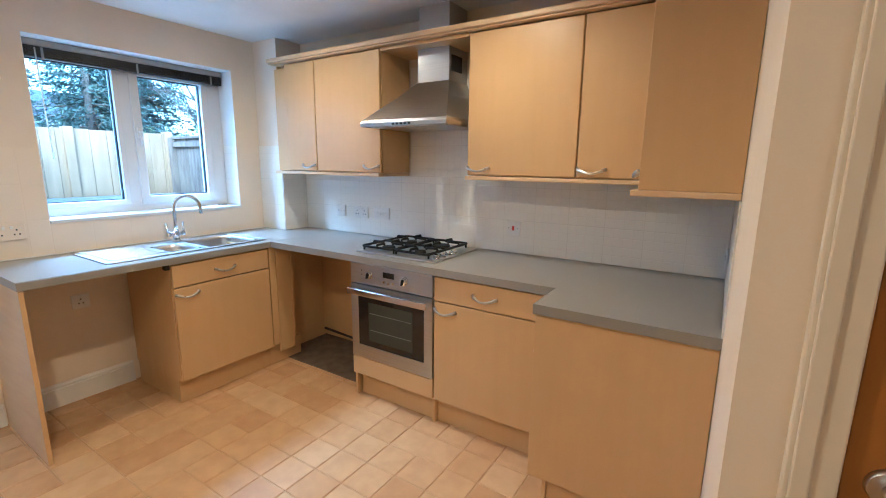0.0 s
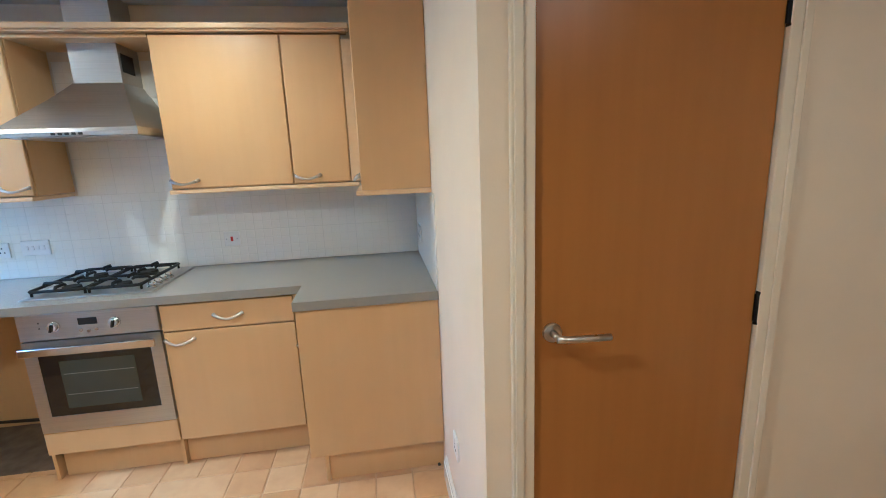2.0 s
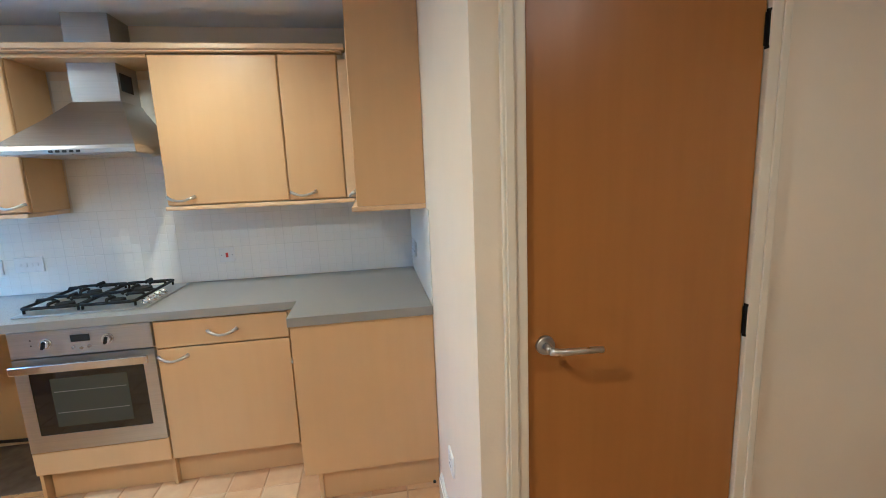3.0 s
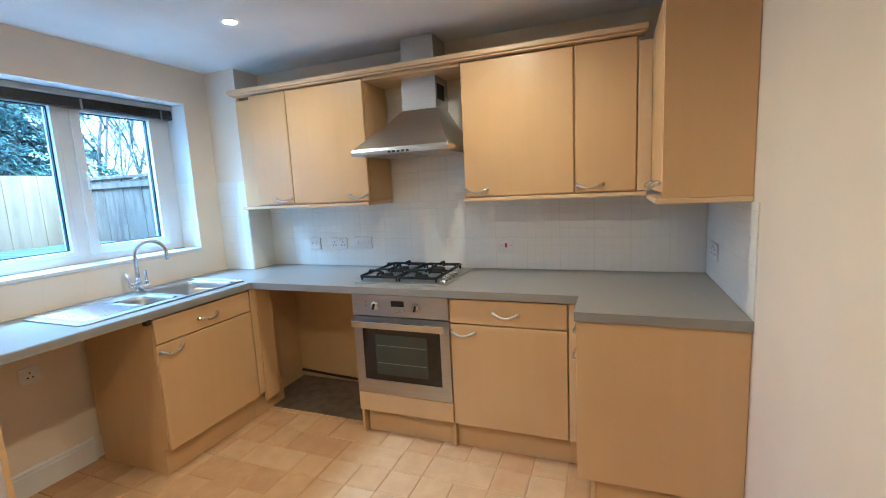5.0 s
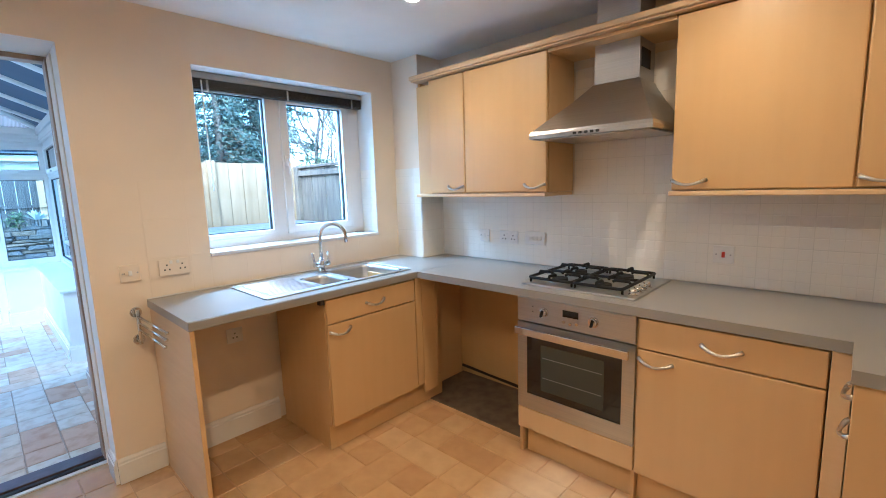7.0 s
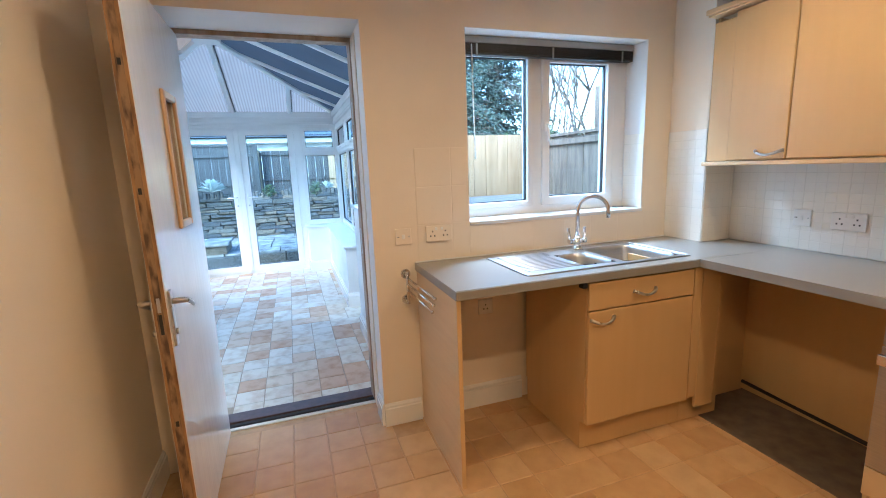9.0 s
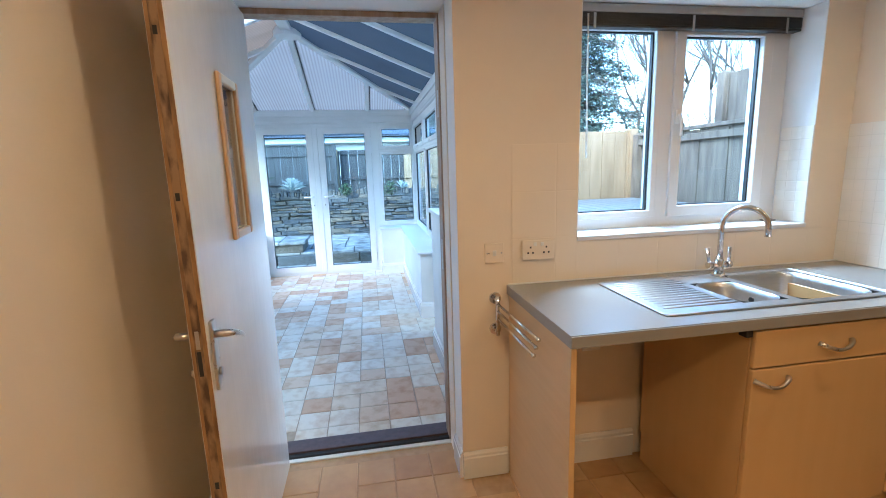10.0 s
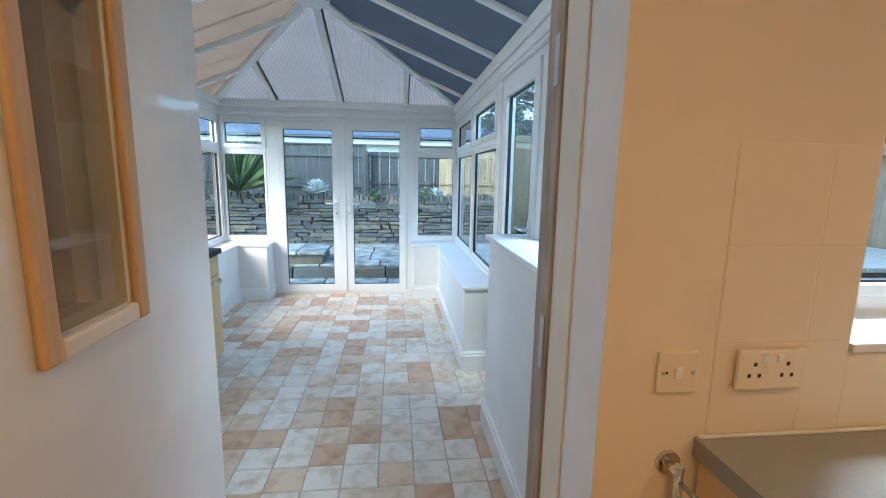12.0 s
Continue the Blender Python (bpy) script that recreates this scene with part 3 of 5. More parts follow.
# ---- gas hob ----
HX0, HX1, HY0, HY1 = -1.680, -1.095, 2.055, 2.555
HZ = WT1
hob = thing("gas_hob", ((HX0 + HX1) / 2, (HY0 + HY1) / 2, HZ), "stainless steel four-burner gas hob with black iron supports", "hob")
part("plate", box((HX0, HY0, HZ), (HX1, HY1, HZ + 0.010), 0.008), STEEL, hob)
for bx_, by_, br in ((-1.53, 2.19, 0.042), (-1.53, 2.43, 0.034), (-1.29, 2.43, 0.050), (-1.29, 2.19, 0.034)):
    bn = cyl((bx_, by_, HZ + 0.010), (bx_, by_, HZ + 0.016), br + 0.018, br + 0.012, 28)
    burner = part("burner", bn, STEEL, hob)
    part("burner_cap", cyl((bx_, by_, HZ + 0.016), (bx_, by_, HZ + 0.030), br, br * 0.94, 28), BLACKIRON, burner)
for gx0, gx1 in ((-1.655, -1.415), (-1.405, -1.165)):
    z = HZ + 0.036
    g = tube([Vector(p) for p in rounded(gx0, gx1, 2.085, 2.535, 0.02, z, 3)] + [Vector(rounded(gx0, gx1, 2.085, 2.535, 0.02, z, 3)[0])], 0.0078, 6)
    cx = (gx0 + gx1) / 2
    tube([(gx0, 2.31, z), (gx1, 2.31, z)], 0.0078, 6, g)
    for cy in (2.19, 2.43):
        for (ax, ay), (ex, ey) in (((gx0, cy), (cx - 0.035, cy)), ((gx1, cy), (cx + 0.035, cy)), ((cx, cy - 0.11), (cx, cy - 0.035)), ((cx, cy + 0.11), (cx, cy + 0.035))):
            tube([(ax, ay, z), (ax + (ex - ax) * 0.1, ay + (ey - ay) * 0.1, z + 0.016), (ex - (ex - ax) * 0.15, ey - (ey - ay) * 0.15, z + 0.016), (ex, ey, z + 0.008)], 0.0078, 6, g)
    for px_, py_ in ((gx0 + 0.004, 2.10), (gx1 - 0.004, 2.10), (gx0 + 0.004, 2.52), (gx1 - 0.004, 2.52)):
        cyl((px_, py_, HZ + 0.009), (px_, py_, z), 0.006, seg=8, bm=g)
    part("pan_support", g, BLACKIRON, hob)
for i in range(4):
    ky = 2.125 + i * 0.062
    kb = cyl((-1.132, ky, HZ + 0.010), (-1.132, ky, HZ + 0.016), 0.022, seg=20)
    cyl((-1.132, ky, HZ + 0.016), (-1.132, ky, HZ + 0.036), 0.018, 0.016, 20, kb)
    part("knob", kb, CHROME, hob, "round silver control knob")

# ---- wall units ----
YU = 2.285
ulm = lambda x: Matrix.Translation((x, YU, 0))
wall_unit(ulm(-2.555), 0.305, "pale maple wall cabinet in the corner", handle_side=1)
wall_unit(ulm(-2.250), 0.585, "pale maple wall cabinet beside the cooker hood", handle_side=1)
wall_unit(ulm(-1.040), 0.610, "pale maple wall cabinet with a satin handle", handle_side=-1)
wall_unit(ulm(-0.430), 0.300, "narrow pale maple wall cabinet", handle_side=-1)
rt = wall_unit(Matrix.Translation((-0.065, 2.165, 0)) @ Matrix.Rotation(radians(-90), 4, 'Z'), 0.365, "pale maple wall cabinet turning the corner", handle_side=1, depth=0.295)
part("end_panel", box((-0.062, 1.782, 1.367), (XE - 0.002, 1.799, 2.23), 0.002), MAPLE, rt)
rt2 = wall_unit(Matrix.Translation((-0.065, 2.283, 0)) @ Matrix.Rotation(radians(-90), 4, 'Z'), 0.117, "slim pale maple corner filler door", handle_side=1, depth=0.295)
solo("corner_filler", box((-0.128, YU, 1.388), (-0.066, YU + 0.018, 2.102), 0.002), MAPLE_LIGHT, "pale maple filler between the wall cabinets", "filler panel")
b = box((-2.68, YU + 0.012, 1.385), (-2.558, YU + 0.03, 2.105), 0.002)
box((-2.68, YU + 0.03, 1.385), (-2.664, 2.37, 2.130), 0.001, b)
solo("corner_filler", b, MAPLE, "pale maple filler beside the corner cabinet", "filler panel")
# light rails and cornices
solo("light_rail", box((-2.685, YU - 0.02, 1.362), (-1.665, YN - 0.02, 1.383), 0.004), MAPLE_LIGHT, "pale maple shelf rail under the wall cabinets", "rail")
lr = box((-1.042, YU - 0.02, 1.362), (-0.088, YN - 0.02, 1.383), 0.004)
box((-0.087, 1.775, 1.345), (XE - 0.002, 2.262, 1.366), 0.004, lr)
solo("light_rail", lr, MAPLE_LIGHT, "pale maple rail under the wall cabinets, turning the corner", "rail")
cn = box((-2.69, YU - 0.030, 2.133), (-0.10, YU + 0.05, 2.142), 0.003)
box((-2.695, YU - 0.045, 2.142), (-0.085, YU + 0.04, 2.170), 0.006, cn)
box((-0.115, 1.77, 2.232), (XE - 0.002, 1.80, 2.25), 0.004, cn)
solo("cornice", cn, MAPLE_LIGHT, "pale maple cornice over the wall cabinets", "cornice")
# bridging shelf over the hood, with its back and side
solo("bridge_shelf", box((-1.663, YU + 0.004, 2.113), (-1.042, YN - 0.02, 2.131), 0.002), MAPLE, "pale maple shelf bridging the cooker hood", "shelf")

# ---- cooker hood ----
hd = thing("cooker_hood", (-1.36, 2.35, 1.655), "brushed steel chimney cooker hood", "cooker hood")
CX0, CX1 = -1.66, -1.062
b = bmesh.new()
lo = [(CX0, 2.10), (CX1, 2.10), (CX1, YN - 0.005), (CX0, YN - 0.005)]
hi = [(-1.455, 2.385), (-1.225, 2.385), (-1.225, YN - 0.005), (-1.455, YN - 0.005)]
levels = []
for z, f in ((1.655, 0), (1.674, 0), (1.69, 0.03), (1.76, 0.33), (1.83, 0.64), (1.89, 0.87), (1.925, 1.0)):
    levels.append([b.verts.new((a[0] + (c[0] - a[0]) * f, a[1] + (c[1] - a[1]) * f, z)) for a, c in zip(lo, hi)])
for a, c in zip(levels, levels[1:]):
    for i in range(4):
        b.faces.new((a[i], a[(i + 1) % 4], c[(i + 1) % 4], c[i]))
b.faces.new(levels[-1])
part("canopy", b, STEEL, hd)
fl = box((CX0 + 0.02, 2.12, 1.656), (CX1 - 0.02, YN - 0.02, 1.66))
flt = part("underside", fl, STEEL, hd)
for fx in (-1.63, -1.355):
    part("filter", box((fx, 2.16, 1.652), (fx + 0.265, 2.55, 1.656), 0.001), NICKEL, flt, "fine metal grease filter")
part("chimney", box((-1.452, 2.388, 1.925), (-1.228, YN - 0.005, 2.15), 0.002), STEEL, hd)
part("chimney_top", box((-1.446, 2.394, 2.15), (-1.234, YN - 0.005, CEIL), 0.002), STEEL, hd)
part("vent", box((-1.2276, 2.41, 1.98), (-1.2265, 2.53, 2.07)), DARK, hd, "dark louvred vent slot")
for i in range(5):
    bx_ = -1.42 + i * 0.028
    part("button", box((bx_, 2.094, 1.659), (bx_ + 0.016, 2.101, 1.670), 0.002), RUBBER, hd)
solo("wall_patch", box((-1.215, YN - 0.012, 1.88), (-1.06, YN - 0.006, 2.07), 0.001), PLASTIC, "white blanking plate beside the hood flue", "plate")
solo("pipe_stub", tube([(-2.05, 2.50, 2.105), (-2.05, 2.50, 2.16), (-2.03, 2.5, 2.185), (-1.99, 2.5, 2.19), (-1.96, 2.5, 2.17), (-1.955, 2.5, 2.105)], 0.008, 8), RUBBER, "loop of dark cable on top of the cabinet", "cable", smooth=True)


# ---- wooden cupboard door ----
YDF = YD - 0.004
od = thing("door_1", ((DX0 + DX1) / 2, YD, 0), "closed orange oak veneer door with a lever handle", "door", kind="structure")
leaf_ = part("leaf", box((DX0 + 0.003, YDF, 0.006), (DX1 - 0.003, YDF + 0.04, DH), 0.002), OAKDOOR, od)
for zz in (0.25, 1.06, 1.82):
    hg = cyl((DX1 + 0.002, YDF - 0.005, zz - 0.042), (DX1 + 0.002, YDF - 0.005, zz + 0.042), 0.006, seg=12)
    for s in (-0.044, 0.044):
        cyl((DX1 + 0.002, YDF - 0.005, zz + s - 0.003), (DX1 + 0.002, YDF - 0.005, zz + s + 0.003), 0.0075, seg=12, bm=hg)
    box((DX1 - 0.007, YDF - 0.0015, zz - 0.04), (DX1 - 0.002, YDF - 0.0004, zz + 0.04), 0, hg)
    part("hinge", hg, BLACKIRON, od, "dark steel butt hinge")
HXX, HZZ = DX0 + 0.050, 1.046
rs = cyl((HXX, YDF, HZZ), (HXX, YDF - 0.010, HZZ), 0.026, 0.024, 24)
cyl((HXX, YDF - 0.01, HZZ), (HXX, YDF - 0.045, HZZ), 0.010, seg=14, bm=rs)
hn = part("handle", rs, NICKEL, leaf_, "satin metal lever handle")
part("lever", tube([(HXX - 0.004, YDF - 0.045, HZZ), (HXX + 0.02, YDF - 0.052, HZZ - 0.002), (HXX + 0.135, YDF - 0.05, HZZ - 0.006)], 0.0095, 12, taper=[1.1, 1, 0.9]), NICKEL, hn, smooth=True)


def architrave(name, pts, w=0.06, flip=1):
    """Moulded door casing: stacked strips that step back towards the opening."""
    t = thing(name, (pts[0], YD, 0), "cream painted door architrave with a stepped moulding", "door frame", kind="structure")
    x0_, x1_, zt = pts
    for nm, a, b_ in (("left_casing", x0_ - w, x0_), ("right_casing", x1_, x1_ + w)):
        bm = box((a, YD - 0.018, 0), (b_, YD, zt + w), 0.003)
        box((a + w * 0.12 if nm[0] == "l" else a + w * 0.5, YD - 0.024, 0), (b_ - w * 0.5 if nm[0] == "l" else b_ - w * 0.12, YD - 0.018, zt + w - 0.006), 0.003, bm)
        part(nm, bm, PAINT_WOOD, t)
    bm = box((x0_, YD - 0.018, zt), (x1_, YD, zt + w), 0.003)
    part("head_casing", bm, PAINT_WOOD, t)
    for nm, a, b_ in (("left_lining", x0_ - 0.03, x0_), ("right_lining", x1_, x1_ + 0.03)):
        part(nm, box((a, YD - 0.001, 0), (b_, YD + 0.1, zt + 0.03), 0.002), PAINT_WOOD, t)
    return t


PAINT_WOOD = mat("cream gloss woodwork", (0.78, 0.70, 0.57), 0.35, scale=(6, 6, 6), bump=0.05, bscale=(30, 30, 4))
architrave("door_frame_1", (DX0, DX1, DH + 0.003))

# ---- kitchen window, sill and blind ----
w1 = thing("window_1", (-3.22, 1.58, 1.11), "white plastic double casement window", "window", kind="structure")


def light_(parent, axis, t0, t1, u0, u1, v0, v1, fw, name="frame", pane=True, bead=0.012):
    """One glazed light: a frame with a stepped bead, and its pane."""
    fr = part(name, grid_wall([u0, u1], [v0, v1], [(u0 + fw, u1 - fw, v0 + fw, v1 - fw)], t0, t1, axis), UPVC, parent)
    mod = fr.modifiers.new("soft", 'BEVEL')
    mod.width, mod.segments, mod.limit_method = 0.004, 2, 'ANGLE'
    tm = (t0 + t1) / 2
    gb = grid_wall([u0 + fw - 0.004, u1 - fw + 0.004], [v0 + fw - 0.004, v1 - fw + 0.004], [(u0 + fw + bead * 0.5, u1 - fw - bead * 0.5, v0 + fw + bead * 0.5, v1 - fw - bead * 0.5)], tm - 0.010, tm + 0.010, axis)
    part("gasket", gb, RUBBER, fr)
    if pane:
        lo = (tm - 0.003, u0 + fw, v0 + fw) if axis == 'x' else (u0 + fw, tm - 0.003, v0 + fw)
        hi = (tm + 0.003, u1 - fw, v1 - fw) if axis == 'x' else (u1 - fw, tm + 0.003, v1 - fw)
        bm = bmesh.new()
        if axis == 'x':
            vs = [bm.verts.new((tm, u, v)) for u, v in ((u0 + fw, v0 + fw), (u1 - fw, v0 + fw), (u1 - fw, v1 - fw), (u0 + fw, v1 - fw))]
        else:
            vs = [bm.verts.new((u, tm, v)) for u, v in ((u0 + fw, v0 + fw), (u1 - fw, v0 + fw), (u1 - fw, v1 - fw), (u0 + fw, v1 - fw))]
        bm.faces.new(vs)
        g = part("pane", bm, GLASS_TINT if tm < -3.5 or axis == 'y' else GLASS, fr)
        g.visible_shadow = False
    return fr


FX0, FX1 = -3.27, -3.20
part("outer_frame", grid_wall([WIN[0], WIN[1]], [1.108, WIN[3]], [(1.004, 1.49, 1.155, 2.05), (1.555, 2.075, 1.155, 2.05)], FX0, FX1, 'x'), UPVC, w1)
light_(w1, 'x', FX0 + 0.005, FX1 + 0.008, 1.005, 1.489, 1.156, 2.049, 0.032, "fixed_light")
sash = light_(w1, 'x', FX0 + 0.005, FX1 + 0.014, 1.553, 2.077, 1.153, 2.052, 0.052, "opening_sash")
hb2 = box((FX1 + 0.014, 1.565, 1.60), (FX1 + 0.026, 1.589, 1.665), 0.004)
tube([(FX1 + 0.03, 1.577, 1.64), (FX1 + 0.045, 1.577, 1.62), (FX1 + 0.045, 1.58, 1.54)], 0.007, 8, hb2)
part("handle", hb2, PLASTIC, sash, "white window handle")
part("sill", box((-3.20, WIN[0] + 0.001, 1.089), (-3.010, WIN[1] - 0.001, 1.109), 0.003), UPVC, w1, "white tiled window sill")

bl = thing("venetian_blind", (-3.15, 1.6, 2.0), "dark venetian blind drawn up under its grey rail", "blind")
part("headrail", box((-3.175, 1.01, 2.070), (-3.125, 2.162, 2.106), 0.003), BLINDRAIL, bl)
for i in range(14):
    z = 2.022 + i * 0.0034
    part("slat", box((-3.172, 1.012, z), (-3.128, 2.16, z + 0.0022)), BLINDMETAL, bl)
part("bottom_rail", box((-3.172, 1.012, 2.009), (-3.128, 2.16, 2.021), 0.003), BLINDMETAL, bl)
for yy in (1.10, 1.58, 2.07):
    part("tape", box((-3.1245, yy, 2.0), (-3.1235, yy + 0.012, 2.065)), BLINDRAIL, bl)
part("wand", tube([(-3.125, 1.075, 2.06), (-3.13, 1.08, 1.75), (-3.14, 1.09, 1.45)], 0.004, 8), PLASTIC, bl, "clear plastic wand")
solo("oddment", box((-3.17, 2.07, 1.110), (-3.13, 2.13, 1.118), 0.003), BLINDRAIL, "small grey oddment on the window sill", "oddment")

# ---- back door, standing open ----
df = thing("door_frame_2", (-3.36, 0.03, 0), "worn brown timber frame of the back door", "door frame", kind="structure")
JAMB = mat("brown painted timber", (0.40, 0.30, 0.21), 0.5, col2=(0.26, 0.17, 0.11), scale=(30, 30, 5), bump=0.15)
part("right_jamb", box((-3.40, DOOR_Y1 - 0.014, 0.02), (-3.300, DOOR_Y1 + 0.0, 2.098), 0.003), JAMB, df)
part("right_lining", box((-3.299, DOOR_Y1 - 0.007, 0.0), (-3.180, DOOR_Y1 + 0.0, 2.098), 0.003), PAINT_WOOD, df)
part("left_jamb", box((-3.40, DOOR_Y0, 0.02), (-3.335, -0.424, 2.087), 0.002), GLOSSWHITE, df)
part("head", box((-3.40, DOOR_Y0, 2.088), (-3.325, DOOR_Y1, DOOR_H), 0.002), JAMB, df)
part("strike_plate", box((-3.345, DOOR_Y1 - 0.0165, 0.93), (-3.315, DOOR_Y1 - 0.014, 1.08), 0.0005), STEEL, df)
part("strike_plate", box((-3.345, DOOR_Y1 - 0.0165, 1.66), (-3.315, DOOR_Y1 - 0.014, 1.78), 0.0005), STEEL, df)
part("threshold", box((-3.46, DOOR_Y0, -0.004), (-3.352, DOOR_Y1, 0.022), 0.004), BROWNMETAL, df)
part("weather_strip", box((-3.352, DOOR_Y0, -0.004), (-3.322, DOOR_Y1, 0.014), 0.005), RUBBER, df)
part("door_bar", box((-3.322, DOOR_Y0, -0.004), (-3.295, DOOR_Y1, 0.005), 0.002), GLOSSWHITE, df)

M = Matrix.Translation((-3.248, -0.360, 0)) @ Matrix.Rotation(radians(0.5), 4, 'Z')
LW, LT = 0.824, 0.044
bd = thing("back_door", M.translation, "white painted back door standing open, with a small glazed light", "door", kind="structure")
gx0, gx1, gz0, gz1 = 0.302, 0.464, 1.238, 1.712
b = grid_wall([0, LW], [0.02, 2.06], [(gx0, gx1, gz0, gz1)], -LT, 0, 'y')
b.transform(M)
bleaf = part("leaf", b, GLOSSWHITE, bd)
part("edge", lbox((LW, -LT + 0.002, 0.022), (LW + 0.003, -0.002, 2.058)), EDGEWOOD, bd, "bare timber lock edge")
part("edge_groove", lbox((LW + 0.003, -LT + 0.011, 0.03), (LW + 0.0042, -0.012, 2.05)), WORNWOOD, bd, "dirty worn lock edge")
for zz, hh in ((0.967, 0.05), (0.89, 0.07), (1.36, 0.02), (1.75, 0.02), (0.55, 0.02)):
    part("lock_hole", lbox((LW + 0.0042, -LT + 0.016, zz), (LW + 0.0055, -0.018, zz + hh)), STEEL if hh == 0.05 else RUBBER, bd)
bw = 0.03
for side, (a0, a1) in enumerate(((0.0, 0.014), (-LT - 0.014, -LT))):
    part("bead", lbox((gx0 - bw, a0, gz0 - bw), (gx0, a1, gz1 + bw), 0.006), PINE, bleaf)
    part("bead", lbox((gx1, a0, gz0 - bw), (gx1 + bw, a1, gz1 + bw), 0.006), PINE, bleaf)
    part("bead", lbox((gx0, a0, gz0 - bw), (gx1, a1, gz0), 0.006), PAINT_WOOD, bleaf)
    part("bead", lbox((gx0, a0, gz1), (gx1, a1, gz1 + bw), 0.006), PAINT_WOOD, bleaf)
for yp in (-0.004, -LT + 0.004):
    bm = bmesh.new()
    bm.faces.new([bm.verts.new(M @ Vector(p)) for p in ((gx0, yp, gz0), (gx1, yp, gz0), (gx1, yp, gz1), (gx0, yp, gz1))])
    part("pane", bm, GLASS_BROWN, bleaf).visible_shadow = False
for s in (1, -1):
    y0 = 0.0 if s > 0 else -LT
    hp = part("handle_plate", lbox((LW - 0.052, min(y0, y0 + s * 0.009), 0.835), (LW - 0.017, max(y0, y0 + s * 0.009), 1.033), 0.003), NICKEL, bleaf, "satin metal handle plate")
    c0 = Vector((LW - 0.035, y0 + s * 0.009, 0.993))
    part("lever", tube([c0, c0 + Vector((0, s * 0.035, 0)), c0 + Vector((-0.02, s * 0.042, -0.006)), c0 + Vector((-0.085, s * 0.042, -0.032)), c0 + Vector((-0.125, s * 0.038, -0.052))], 0.0095, 10, m=M, taper=[1.1, 1.1, 1.0, 0.8, 0.6]), NICKEL, hp, smooth=True)
    part("keyhole", cyl((LW - 0.035, y0 + s * 0.008, 0.885), (LW - 0.035, y0 + s * 0.017, 0.885), 0.011, seg=14, m=M), STEEL, hp)

# ---- conservatory ----
EX, YR, YL, EAVE = -7.58, 0.78, -1.92, 2.25
YM = -0.57
structure("wall_house_side", box((-3.40, -2.05, -0.12), (-3.30, -0.745, 3.3)), GLOSSWHITE, "white house wall inside the conservatory", "wall")
WHITEPAINT = mat("white masonry paint", (0.76, 0.745, 0.71), 0.7, scale=(4, 4, 4), bump=0.1, bscale=(60, 60, 60))
structure("wall_dwarf_right", box((-7.33, 0.555, 0), (-5.33, 0.84, 0.622)), WHITEPAINT, "low white wall under the conservatory windows", "wall")
structure("wall_dwarf_end_right", box((-7.64, 0.262, 0), (-7.33, 0.84, 0.622)), WHITEPAINT, "low white wall beside the French doors", "wall")
structure("wall_dwarf_end_left", box((-7.64, -1.98, 0), (-7.33, -1.395, 0.622)), WHITEPAINT, "low white wall beside the French doors", "wall")
structure("wall_dwarf_left", box((-7.33, -1.98, 0), (-3.40, -1.712, 0.622)), WHITEPAINT, "low white wall under the conservatory windows", "wall")
structure("wall_dwarf_near", box((-4.62, 0.572, 0), (-3.40, 0.84, 1.098)), WHITEPAINT, "white half-height wall beside the side door", "wall")
structure("wall_left_panel", box((-5.40, -1.98, 0.65), (-3.40, -1.92, 2.08)), WHITEPAINT, "plain white side wall of the conservatory", "wall")
sl = box((-7.64, 0.235, 0.622), (-7.31, 0.84, 0.648), 0.006)
structure("sill_end_right", sl, UPVC, "white plastic window board", "sill")
structure("sill_right", box((-7.305, 0.532, 0.622), (-5.31, 0.80, 0.648), 0.006), UPVC, "white plastic window board", "sill")
structure("sill_end_left", box((-7.64, -1.98, 0.622), (-7.31, -1.375, 0.648), 0.006), UPVC, "white plastic window board", "sill")
structure("sill_left", box((-7.305, -1.94, 0.622), (-3.41, -1.69, 0.648), 0.006), UPVC, "white plastic window board", "sill")
structure("sill_near", box((-4.645, 0.548, 1.098), (-3.41, 0.84, 1.124), 0.006), UPVC, "white plastic window board", "sill")
skirting("baseboard_cons_right", (-7.33, 0.555), (-5.33, 0.555), (0, -1), 0.15, 0.02)
skirting("baseboard_cons_end", (-5.33, 0.540), (-5.33, 0.76), (1, 0), 0.15, 0.02)
skirting("baseboard_cons_near", (-4.62, 0.572), (-3.41, 0.572), (0, -1), 0.15, 0.02)
skirting("baseboard_cons_left", (-7.33, -1.712), (-3.41, -1.712), (0, 1), 0.15, 0.02)
skirting("baseboard_cons_end_right", (-7.33, 0.262), (-7.33, 0.555), (1, 0), 0.15, 0.02)
skirting("baseboard_cons_end_left", (-7.33, -1.712), (-7.33, -1.395), (1, 0), 0.15, 0.02)
skirting("baseboard_jamb_right", (-7.575, 0.262), (-7.33, 0.262), (0, -1), 0.15, 0.02)
skirting("baseboard_jamb_left", (-7.575, -1.395), (-7.33, -1.395), (0, 1), 0.15, 0.02)

